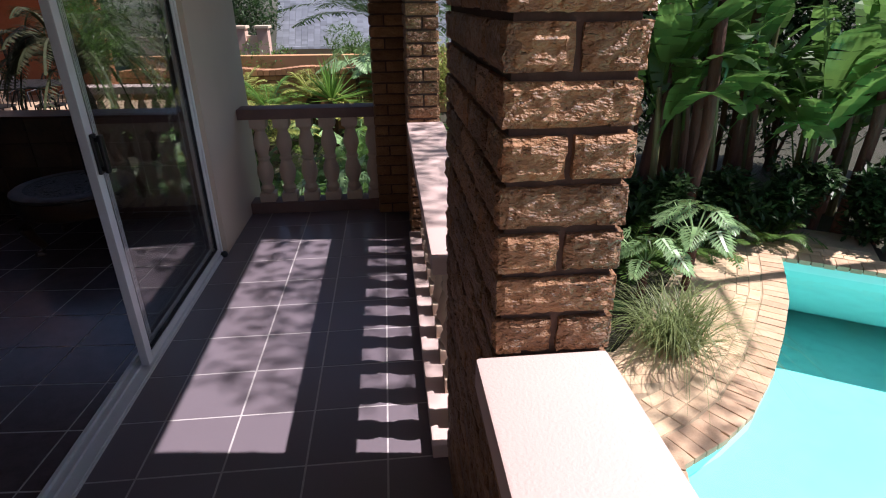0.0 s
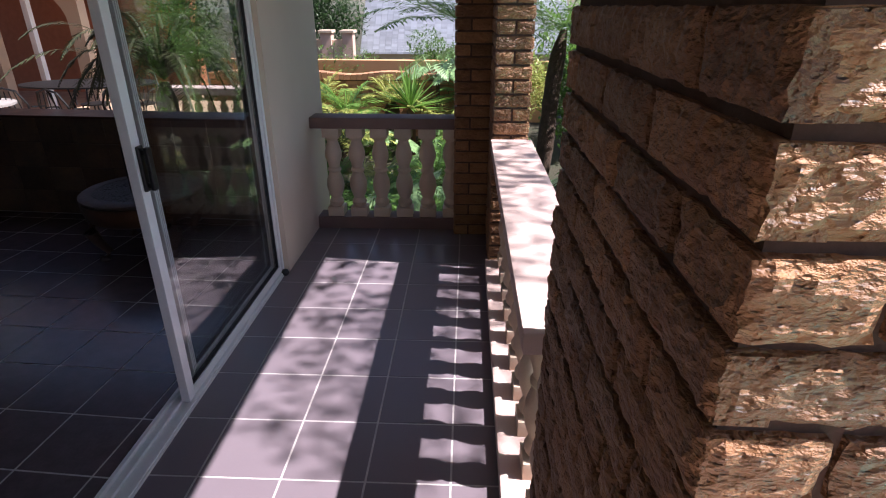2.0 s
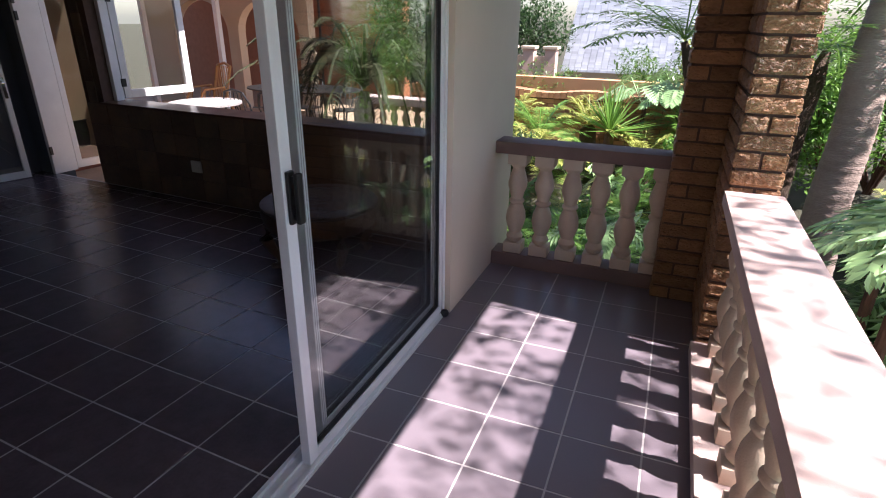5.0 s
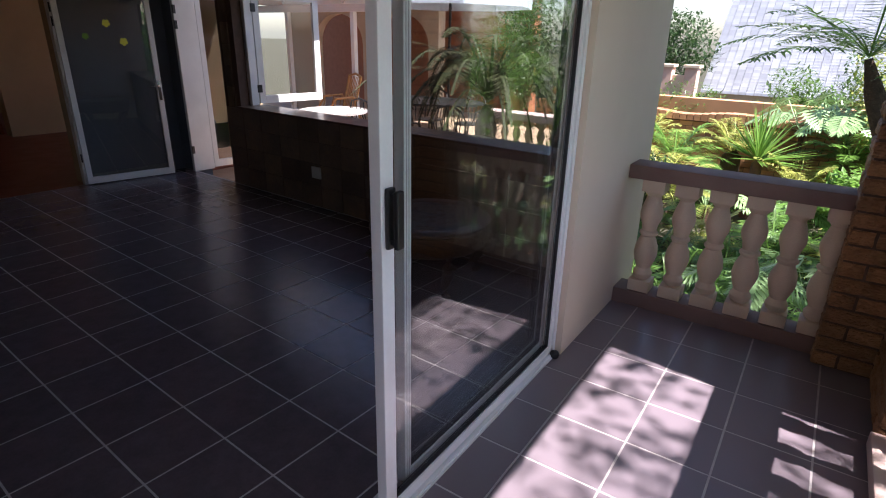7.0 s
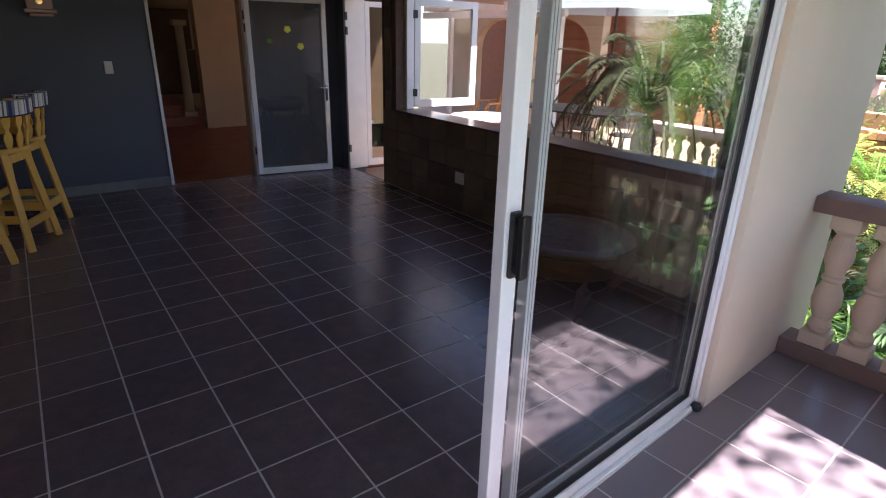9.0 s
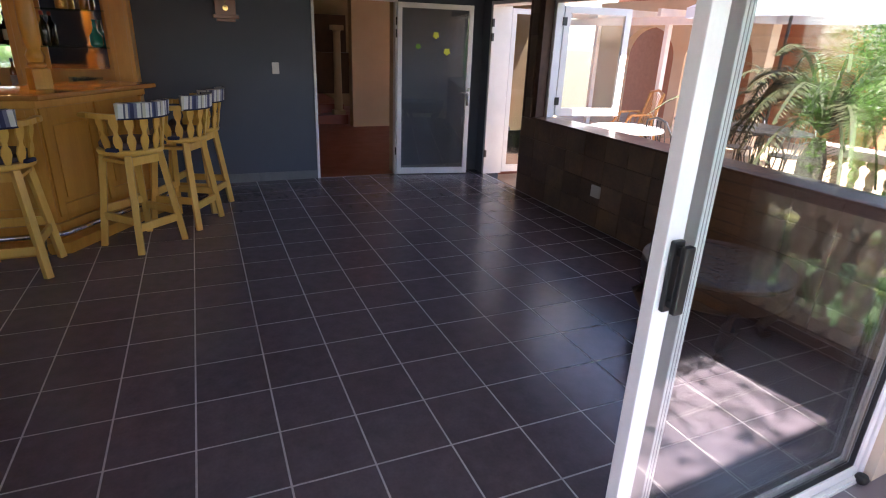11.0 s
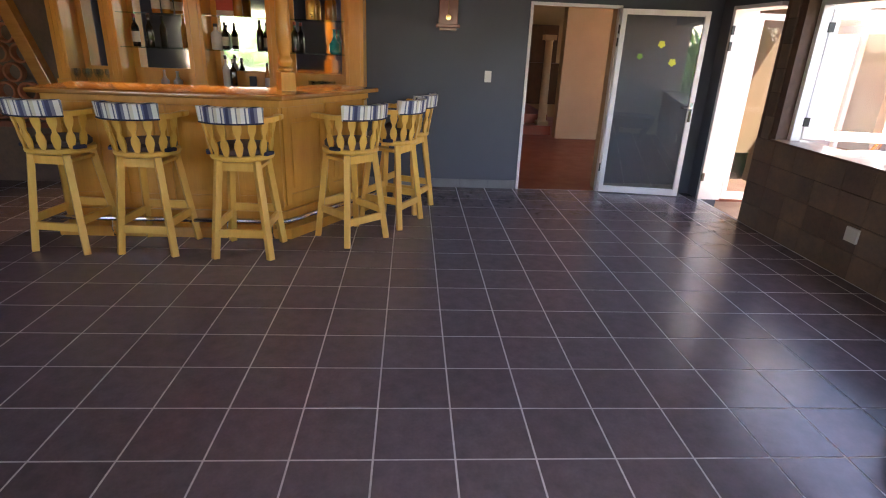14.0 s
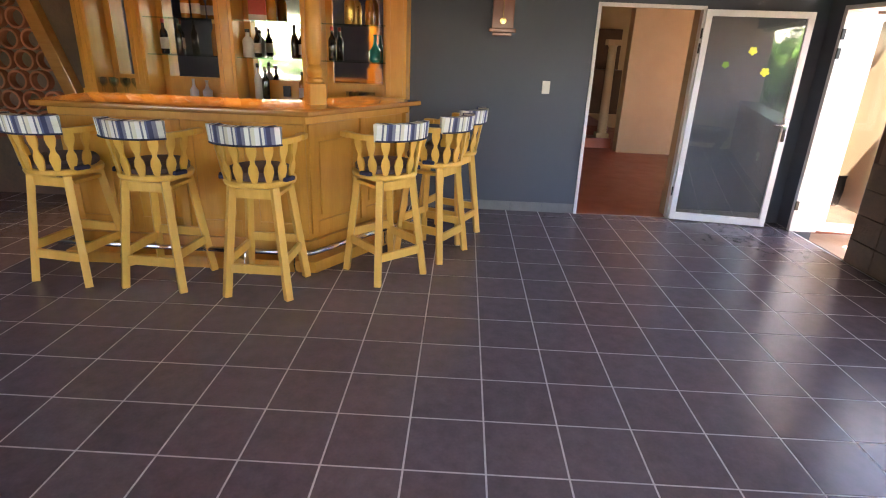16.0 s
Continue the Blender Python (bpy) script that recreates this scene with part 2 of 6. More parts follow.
def tube(bm, points, r, n=8, closed=False):
    """A round bar along a polyline."""
    pts = [Vector(p) for p in points]
    rings = []
    count = len(pts)
    for i, p in enumerate(pts):
        t = (pts[(i + 1) % count] - pts[i - 1]) if closed or 0 < i < count - 1 else (pts[1] - pts[0] if i == 0 else pts[-1] - pts[-2])
        q = t.to_track_quat("Z", "Y").to_matrix()
        rad = r[i] if isinstance(r, (list, tuple)) else r
        rings.append([bm.verts.new(p + q @ Vector((rad * math.cos(2 * math.pi * k / n), rad * math.sin(2 * math.pi * k / n), 0))) for k in range(n)])
    pairs = list(zip(rings, rings[1:])) + ([(rings[-1], rings[0])] if closed else [])
    for a, b in pairs:
        for k in range(n):
            bm.faces.new((a[k], a[(k + 1) % n], b[(k + 1) % n], b[k]))
    if not closed:
        bm.faces.new(rings[-1])
        bm.faces.new(list(reversed(rings[0])))
    return bm


def prism(bm, outline, z0, z1):
    """An upright block over an outline of (x, y)."""
    lo = [bm.verts.new((x, y, z0)) for x, y in outline]
    hi = [bm.verts.new((x, y, z1)) for x, y in outline]
    k = len(outline)
    bm.faces.new(hi)
    bm.faces.new(list(reversed(lo)))
    for i in range(k):
        bm.faces.new((lo[i], lo[(i + 1) % k], hi[(i + 1) % k], hi[i]))
    return bm


def finish(bm, name, material, smooth=False):
    bmesh.ops.recalc_face_normals(bm, faces=bm.faces)
    me = bpy.data.meshes.new(name)
    bm.to_mesh(me)
    bm.free()
    me.materials.append(material)
    if smooth:
        for p in me.polygons:
            p.use_smooth = True
        me.set_sharp_from_angle(angle=radians(38))
    return me


def part(name, bm, material, parent, label="", smooth=False):
    ob = new(name, finish(bm, name, material, smooth))
    ob.parent = parent
    if label:
        ob["label"] = label
    return ob


def piece(name, me, parent, m=Matrix()):
    ob = new(name, me)
    ob.parent = parent
    ob.matrix_basis = m
    return ob


def thing(name, label, category, m=Matrix(), group="", kind=""):
    ob = new(name)
    ob.empty_display_size = 0.1
    ob.matrix_basis = m
    return tagged(ob, label, category, group, kind)


def structure(name, bm, material, label="", m=Matrix(), smooth=False):
    ob = new(name, finish(bm, name, material, smooth))
    ob.matrix_basis = m
    return tagged(ob, label, "", "", "structure")


def clip(poly, a, b, c):
    """The part of a polygon where a*x + b*y <= c."""
    out = []
    for i, p in enumerate(poly):
        q = poly[(i + 1) % len(poly)]
        dp, dq = a * p[0] + b * p[1] - c, a * q[0] + b * q[1] - c
        if dp <= 0:
            out.append(p)
        if dp * dq < 0:
            k = dp / (dp - dq)
            out.append((p[0] + k * (q[0] - p[0]), p[1] + k * (q[1] - p[1])))
    return out


# ---- structure: veranda (its own axes: u across, v along) ----
T = 0.335
structure("floor_veranda", boxes((-0.97, -4.6, -0.9, 0.72, 5.0, -0.0014)), M["vgrout"], "grey tiled veranda floor slab", VM)
structure("wall_veranda_end", boxes((-1.14, 3.932, -0.9, -0.98, 5.2, 2.75)), M["cream"], "cream plastered veranda wall beside the sliding door", VM)
structure("wall_veranda_south", boxes((-1.22, -4.6, -0.9, -0.98, -3.0, 2.75), (-1.22, -3.0, 2.0, -0.98, -1.2, 2.75), (-1.22, -1.2, -0.9, -0.98, 0.55, 2.75), (-1.22, -3.0, -0.9, -0.98, -1.2, 0.95)), M["cream"], "cream plastered veranda wall", VM)
structure("wall_east", boxes((-1.24, -4.6, 0, -1.222, -3.0, 2.59), (-1.24, -3.0, 2.0, -1.222, -1.2, 2.59), (-1.24, -1.2, 0, -1.222, 0.52, 2.59), (-1.24, -3.0, 0, -1.222, -1.2, 0.95)), M["blue"], "dark blue-grey painted inner wall", VM)
structure("wall_veranda_header", boxes((-1.22, 0.55, 2.14, -0.98, 3.932, 2.75)), M["cream"], "cream plastered wall over the sliding door", VM)
structure("beam_veranda", boxes((0.42, -1.8, 2.12, 0.68, 5.0, 2.75)), M["cream"], "plastered roof beam over the parapet", VM)
structure("ceiling_veranda", boxes((-0.98, -1.8, 2.45, 0.42, 5.2, 2.6)), M["dim_ceiling"], "unseen veranda ceiling, coloured dark to cut the fill light", VM)
structure("roof_veranda", boxes((-1.3, -2.2, 2.78, 1.0, 5.4, 2.9)), M["terra"], "veranda roof slab", VM)

# ---- structure: the bar room ----
structure("floor", boxes((-6.88, -4.6, -0.4, -0.95, 4.84, -0.0014)), M["grout"], "dark grey tiled floor of the bar room")
structure("wall_west", boxes((-7.1, -4.8, -0.4, -6.86, 2.715, 2.75), (-7.1, 3.705, -0.4, -6.86, 5.05, 2.75), (-7.1, 2.715, 2.03, -6.86, 3.705, 2.75)), M["blue"], "dark blue-grey painted wall")
structure("wall_north", boxes((-6.86, 4.82, -0.4, -6.63, 5.05, 2.75), (-6.63, 4.82, 2.06, -5.80, 5.05, 2.75), (-5.52, 4.84, 2.06, -1.29, 5.05, 2.75)), M["blue"], "dark blue-grey painted wall with a door and a window")
structure("wall_north_stone", boxes((-5.80, 4.84, -0.4, -5.52, 5.05, 2.75), (-5.52, 4.84, -0.4, -1.29, 5.05, 0.85)), M["mortar"], "dark slate-clad wall under the window")
structure("wall_south", boxes((-7.1, -4.8, -0.4, -0.8, -4.6, 2.75)), M["blue"], "dark blue-grey painted wall")
structure("ceiling", boxes((-7.1, -4.8, 2.6, -1.0, 5.05, 2.75)), M["ceiling"], "muted beige painted ceiling")
# second box: unseen eave added to keep the sun off the casement
structure("roof", boxes((-7.2, -4.9, 2.78, -1.2, 5.2, 2.9), (-6.0, 5.2, 2.78, -4.5, 5.95, 2.9)), M["terra"], "roof slab over the bar room with an unseen eave added to shade the casement")


# ---- veranda things ----
BAL_PROFILE = [(0.030, 0.00), (0.046, 0.02), (0.050, 0.05), (0.040, 0.075), (0.036, 0.09), (0.052, 0.15), (0.060, 0.20), (0.055, 0.26),
               (0.040, 0.315), (0.036, 0.33), (0.046, 0.345), (0.046, 0.36), (0.036, 0.375), (0.042, 0.42), (0.055, 0.47), (0.056, 0.51),
               (0.046, 0.565), (0.036, 0.61), (0.034, 0.625), (0.045, 0.64), (0.052, 0.66)]


def baluster_mesh(height, fat=1.0):
    """A cast double-bellied baluster with square ends; its foot is at z 0."""
    bm = bmesh.new()
    body = height - 0.15
    lathe(bm, [(r * fat, 0.075 + z / 0.66 * body) for r, z in BAL_PROFILE], 18)
    box(bm, -0.055 * fat, -0.055 * fat, 0, 0.055 * fat, 0.055 * fat, 0.076, 0.004)
    box(bm, -0.055 * fat, -0.055 * fat, height - 0.076, 0.055 * fat, 0.055 * fat, height, 0.004)
    return finish(bm, "baluster", M["baluster"], True)


side = thing("balustrade", "cast balustrade with pinkish painted coping along the veranda", "balustrade", VM)
part("coping", boxes((0.395, 1.752, 0.85, 0.655, 4.048, 0.92), bevel=0.008), M["cap"], side, "sunlit pinkish painted coping slab", True)
part("plinth", boxes((0.385, 1.752, 0, 0.66, 4.048, 0.07), bevel=0.006), M["cap"], side)
bal = baluster_mesh(0.78, 1.12)
for k in range(10):
    piece("baluster", bal, side, pose(0.53, 1.905 + 0.228 * k, 0.07))

end = thing("balustrade", "cast balustrade with brown painted rail across the veranda end", "balustrade", VM)
part("rail", boxes((-0.979, 4.755, 0.83, 0.149, 4.955, 0.915), bevel=0.008), M["rail"], end, "brown painted top rail", True)
part("plinth", boxes((-0.979, 4.765, 0, 0.149, 4.945, 0.1), bevel=0.006), M["rail"], end)
bal = baluster_mesh(0.73, 1.2)
for k in range(6):
    piece("baluster", bal, end, pose(-0.83 + 0.19 * k, 4.85, 0.1))

near = thing("parapet", "low brick parapet with pinkish painted coping", "parapet", VM)
part("coping", boxes((0.412, -1.8, 1.05, 0.668, 0.886, 1.12), bevel=0.008), M["cap"], near, "pinkish painted coping slab", True)
part("core", boxes((0.47, -1.8, 0, 0.63, 0.886, 1.05)), M["mortar"], near)

# sliding door: two stacked white panels and an open bay
slide = thing("sliding_door", "white aluminium sliding glass door standing half open", "door", VM)
part("track", boxes((-1.125, 0.56, -0.004, -1.108, 3.88, 0.028), (-1.075, 0.56, -0.004, -1.066, 3.88, 0.024), (-1.02, 0.56, -0.004, -1.005, 3.88, 0.02),
                    (-1.13, 0.56, -0.004, -1.0, 3.88, 0.010)), M["white_alu"], slide, "white ribbed floor track")
part("jamb", boxes((-1.13, 3.898, 0.0, -1.012, 3.928, 2.14), bevel=0.004), M["white_alu"], slide)
part("jamb", boxes((-1.13, 0.552, 0.0, -0.985, 0.60, 2.14), bevel=0.004), M["white_alu"], slide)
part("head", boxes((-1.13, 0.60, 2.09, -0.99, 3.898, 2.138), bevel=0.004), M["white_alu"], slide)


def glazed_panel(u, v0, v1, z0, lead, tail, foot):
    """A sliding panel: leading stile, tail stile and two rails round a pane in black gaskets."""
    p = part("panel", boxes((u - 0.02, v0, z0, u + 0.02, v0 + lead, 2.09), (u - 0.02, v1 - tail, z0, u + 0.02, v1, 2.09),
                            (u - 0.02, v0 + lead, z0, u + 0.02, v1 - tail, z0 + foot), (u - 0.02, v0 + lead, 2.03, u + 0.02, v1 - tail, 2.09), bevel=0.003),
             M["white_alu"], slide)
    part("pane", boxes((u - 0.004, v0 + lead - 0.004, z0 + foot - 0.004, u + 0.004, v1 - tail + 0.004, 2.034)), M["darkglass"], p).visible_shadow = False
    part("gasket", boxes((u - 0.012, v0 + lead, z0 + foot, u + 0.012, v0 + lead + 0.007, 2.03), (u - 0.012, v1 - tail - 0.008, z0 + foot, u + 0.012, v1 - tail, 2.03),
                         (u - 0.012, v0 + lead + 0.007, z0 + foot, u + 0.012, v1 - tail - 0.008, z0 + foot + 0.007)), M["rubber"], p)
    # thin raised grey strips paint the shaded grooves of a narrow stile
    for k in (0.3, 0.65) if lead < 0.05 else ():
        part("groove", boxes((u + 0.0195, v0 + lead * k - 0.0012, z0 + 0.01, u + 0.0206, v0 + lead * k + 0.0012, 2.08)), M["groove_shade"], p)
    return p


glazed_panel(-1.040, 2.515, 3.892, 0.022, 0.056, 0.032, 0.046)
glazed_panel(-1.092, 2.684, 3.892, 0.03, 0.036, 0.03, 0.046)
bm = boxes((-1.019, 2.528, 1.035, -1.004, 2.562, 1.215), bevel=0.005)
box(bm, -1.006, 2.536, 1.05, -0.985, 2.556, 1.07, 0.003)
box(bm, -1.006, 2.536, 1.18, -0.985, 2.556, 1.20, 0.003)
box(bm, -0.990, 2.530, 1.04, -0.972, 2.560, 1.21, 0.005)
part("handle", bm, M["black"], slide, "black pull handle")
bm = boxes((-1.075, 2.528, 1.035, -1.061, 2.562, 1.215), bevel=0.004)
part("handle", bm, M["black"], slide, "black pull handle")
stop = thing("door_stop", "small black rubber door stop on the tiles", "door stop", VM @ pose(-0.995, 3.885, 0))
part("body", lathe(bmesh.new(), [(0.018, 0), (0.024, 0.008), (0.026, 0.022), (0.02, 0.036), (0.008, 0.042)], 14), M["black"], stop, "", True)


# ---- bar room things ----
def plaid_mat():
    """Woven stripes of blue, white and grey across a cushion."""
    m = mat("striped_cloth", (0.5, 0.5, 0.48), 0.9, vary=0.1, scale=30, grain=300, bump=0.4)
    nt = m.node_tree
    tc = nt.nodes.new("ShaderNodeTexCoord")
    sep = nt.nodes.new("ShaderNodeSeparateXYZ")
    nt.links.new(tc.outputs["Object"], sep.inputs[0])
    mul = nt.nodes.new("ShaderNodeMath")
    mul.operation = "MULTIPLY"
    mul.inputs[1].default_value = 6.5
    nt.links.new(sep.outputs["X"], mul.inputs[0])
    fr = nt.nodes.new("ShaderNodeMath")
    fr.operation = "FRACT"
    nt.links.new(mul.outputs[0], fr.inputs[0])
    ramp = nt.nodes.new("ShaderNodeValToRGB")
    ramp.color_ramp.interpolation = "CONSTANT"
    stops = [(0, (0.05, 0.055, 0.13)), (0.14, (0.2, 0.21, 0.29)), (0.26, (0.78, 0.78, 0.74)), (0.42, (0.2, 0.22, 0.24)), (0.48, (0.66, 0.64, 0.52)),
             (0.62, (0.8, 0.8, 0.78)), (0.78, (0.12, 0.14, 0.2)), (0.84, (0.72, 0.72, 0.68)), (0.93, (0.12, 0.14, 0.27))]
    el = ramp.color_ramp.elements
    while len(el) < len(stops):
        el.new(0.5)
    for e, (p, c) in zip(el, stops):
        e.position, e.color = p, (*c, 1)
    nt.links.new(fr.outputs[0], ramp.inputs[0])
    nt.links.new(ramp.outputs[0], nt.nodes["Principled BSDF"].inputs["Base Color"])
    return m


M["plaid"] = plaid_mat()
M["navy"] = mat("navy_cloth", (0.028, 0.03, 0.075), 0.85, vary=0.2, scale=30, grain=250, bump=0.3)
M["seatcloth"] = mat("brown_seat_cloth", (0.16, 0.10, 0.07), 0.9, vary=0.25, scale=25, grain=250, bump=0.4, hue=(0.07, 0.06, 0.09))
M["mirror"] = mat("mirror_glass", (0.82, 0.83, 0.83), 0.02, metal=1.0, vary=0.02, scale=2, grain=5, bump=0.0)
M["shelfglass"] = glass_mat("shelf_glass", (0.75, 0.88, 0.84))
M["bottle_glass"] = glass_mat("clear_bottle_glass", (0.86, 0.9, 0.88), ior=1.5)
M["bottle_dark"] = mat("dark_bottle_glass", (0.012, 0.018, 0.012), 0.08, vary=0.1, scale=20, grain=60, bump=0.0, coat=0.5)
M["bottle_amber"] = mat("amber_spirit", (0.42, 0.17, 0.02), 0.1, vary=0.1, scale=20, grain=60, bump=0.0, coat=0.5)
M["bottle_teal"] = mat("teal_bottle", (0.01, 0.28, 0.27), 0.12, vary=0.1, scale=20, grain=60, bump=0.0, coat=0.5)
M["bottle_blue"] = mat("blue_bottle", (0.02, 0.05, 0.22), 0.12, vary=0.1, scale=20, grain=60, bump=0.0, coat=0.5)
M["bottle_pale"] = mat("frosted_bottle", (0.6, 0.62, 0.6), 0.35, vary=0.1, scale=20, grain=60, bump=0.0)
M["paper"] = mat("paper_label", (0.7, 0.66, 0.56), 0.8, vary=0.2, scale=20, grain=200, bump=0.1)
M["gold_foil"] = mat("gold_foil", (0.75, 0.5, 0.14), 0.3, metal=0.9, vary=0.1, scale=30, grain=100, bump=0.1)
M["red_box"] = mat("red_carton", (0.45, 0.06, 0.03), 0.5, vary=0.1, scale=20, grain=120, bump=0.1)
M["redwood"] = mat("red_stained_wood", (0.2, 0.055, 0.022), 0.4, vary=0.25, scale=3, grain=16, bump=0.1, hue=(0.17, 0.045, 0.02), stretch=(6, 6, 0.8), coat=0.3)
M["brass"] = mat("brass", (0.8, 0.56, 0.22), 0.2, metal=1.0, vary=0.05, scale=20, grain=80, bump=0.02)
M["plastic"] = mat("white_plastic", (0.72, 0.70, 0.64), 0.45, vary=0.05, scale=10, grain=90, bump=0.05)
M["basetile"] = mat("grey_skirting_tile", (0.2, 0.2, 0.2), 0.5, vary=0.2, scale=6, grain=60, bump=0.3, obj_random=0.12)
M["white_paint"] = mat("white_gloss_paint", (0.76, 0.75, 0.74), 0.4, vary=0.08, scale=6, grain=100, bump=0.08)
M["darkwood"] = mat("dark_carved_wood", (0.11, 0.05, 0.022), 0.4, vary=0.25, scale=5, grain=25, bump=0.25, hue=(0.06, 0.028, 0.014), coat=0.3)
M["iron"] = mat("cast_iron", (0.016, 0.016, 0.017), 0.45, metal=0.4, vary=0.2, scale=20, grain=120, bump=0.3)
M["rattan"] = mat("rattan_cane", (0.52, 0.25, 0.075), 0.5, vary=0.25, scale=12, grain=60, bump=0.3)
M["sticker_y"] = mat("yellow_sticker", (0.75, 0.78, 0.08), 0.5, vary=0.05, scale=20, grain=80, bump=0.02)
M["sticker_g"] = mat("green_sticker", (0.2, 0.42, 0.05), 0.5, vary=0.05, scale=20, grain=80, bump=0.02)
M["fretwork"] = mat("dark_fretwork", (0.03, 0.026, 0.022), 0.3, vary=0.4, scale=40, grain=90, bump=1.0, hue=(0.16, 0.15, 0.13), bumpdist=0.02)
M["tablerim"] = mat("pale_table_rim", (0.15, 0.115, 0.095), 0.6, vary=0.2, scale=12, grain=80, bump=0.2)
M["lace"] = mat("lace_cloth", (0.36, 0.33, 0.31), 0.9, vary=0.25, scale=30, grain=120, bump=0.5)

# bar counter: straight front, one canted end
CANT = Vector((-1.05, 0.66)).normalized()
CN = Vector((-CANT.y, CANT.x)) * -1          # outward normal of the canted face


def counter_outline(front, back, left):
    """Outline of the counter whose faces stand out by front from the panelled body."""
    c0 = Vector((-5.10 + front, left))
    off = CN * front
    a = Vector((-5.10, 0.41)) + off
    k = (c0.x - a.x) / CANT.x
    corner = a + CANT * k
    tip = Vector((-5.10, 0.41)) + CANT * (1.10 + front * 0.7) + off
    inner = tip - CN * (0.38 + 2 * front) * 0.9
    return [c0, corner, tip, inner, Vector((back, 0.20)), Vector((back, left))]


bar = thing("bar_counter", "honey pine bar counter with panelled front and chrome foot rail", "bar")
part("body", prism(bmesh.new(), counter_outline(0.0, -5.45, -1.34), 0.0, 1.085), M["pine"], bar)
part("foot_step", prism(bmesh.new(), counter_outline(0.15, -5.2, -1.36), 0.0, 0.085), M["pine"], bar)
part("plinth_moulding", prism(bmesh.new(), counter_outline(0.035, -5.2, -1.345), 0.085, 0.20), M["pine"], bar)
part("top_moulding", prism(bmesh.new(), counter_outline(0.05, -5.46, -1.36), 1.06, 1.115), M["pine"], bar)
bm = prism(bmesh.new(), counter_outline(0.13, -5.62, -1.42), 1.116, 1.158)
bmesh.ops.bevel(bm, geom=[e for e in bm.edges if abs(e.verts[0].co.z - e.verts[1].co.z) < 1e-4], offset=0.014, segments=3, affect="EDGES", profile=0.5)
part("top", bm, M["pine_top"], bar, "glossy varnished counter top", True)


def front_panel(a, b, parent):
    """A raised frame with a sunk field on the counter's face between plan points a and b."""
    a, b = Vector(a), Vector(b)
    d = (b - a)
    n = Vector((d.y, -d.x)).normalized()
    if n.x < 0:
        n = -n
    m = Matrix(((d.normalized().x, n.x, 0, a.x), (d.normalized().y, n.y, 0, a.y), (0, 0, 1, 0), (0, 0, 0, 1)))
    w = d.length
    bm = bmesh.new()
    for row in ((0, 0, 0.24, 0.06, 0.016, 1.05), (w - 0.06, 0, 0.24, w, 0.016, 1.05), (0.06, 0, 0.24, w - 0.06, 0.016, 0.33), (0.06, 0, 0.96, w - 0.06, 0.016, 1.05)):
        box(bm, *row, bevel=0.004)
    bmesh.ops.transform(bm, matrix=m, verts=bm.verts)
    panel = part("front_panel", bm, M["pine"], parent)
    bm = boxes((0.10, 0, 0.37, w - 0.10, 0.011, 0.92), bevel=0.004)
    bmesh.ops.transform(bm, matrix=m, verts=bm.verts)
    part("field", bm, M["pine"], panel)


for k in range(4):
    front_panel((-5.098, -1.32 + 0.44 * k), (-5.098, -0.90 + 0.44 * k), bar)
base = Vector((-5.10, 0.41)) + CN * 0.002
for k in range(2):
    front_panel(base + CANT * (0.03 + 0.53 * k), base + CANT * (0.53 + 0.53 * k), bar)
off = [Vector((-4.90, -1.36)), Vector((-4.90, 0.46))]
tip = Vector((-5.10, 0.41)) + CN * 0.21 + CANT * 1.05
rail = part("foot_rail", tube(bmesh.new(), [(-4.90, -1.36, 0.17), (-4.90, 0.44, 0.17), (-4.93, 0.49, 0.17), (tip.x, tip.y, 0.17)], 0.02, 10), M["chrome"], bar, "chrome foot rail", True)
for q in ((-4.90, -0.9), (-4.90, 0.0), (-4.90, 0.36), (-5.22, 0.67), (-5.6, 0.91)):
    part("bracket", tube(bmesh.new(), [(q[0], q[1], 0.15), (q[0] + 0.03, q[1], 0.09), (q[0] + 0.01, q[1], 0.03), (q[0] - 0.04, q[1], 0.012)], 0.007, 6), M["chrome"], bar, "", True)


# canopy post on the counter
def turned_post(x, y):
    ob = thing("turned_post", "turned honey pine post standing on the bar counter", "post", pose(x, y, 1.158, 0, 0, 32))
    bm = boxes((-0.062, -0.062, 0, 0.062, 0.062, 0.15), bevel=0.006)
    part("block", bm, M["pine"], ob)
    prof = [(0.045, 0.15), (0.06, 0.165), (0.06, 0.18), (0.045, 0.195), (0.058, 0.22), (0.062, 0.24), (0.05, 0.265), (0.042, 0.28), (0.05, 0.31), (0.058, 0.36), (0.062, 0.45), (0.058, 0.6),
            (0.05, 0.75), (0.042, 0.9), (0.055, 0.93), (0.055, 0.97), (0.04, 1.0)]
    part("shaft", lathe(bmesh.new(), prof, 20), M["pine"], ob, "", True)
    part("capital", boxes((-0.062, -0.062, 1.0, 0.062, 0.062, 1.18), bevel=0.006), M["pine"], ob)
    return ob


turned_post(-5.42, 0.42)
canopy = thing("bar_canopy", "honey pine canopy over the bar", "canopy")
part("body", prism(bmesh.new(), counter_outline(0.10, -6.84, -1.6), 2.34, 2.58), M["pine"], canopy)

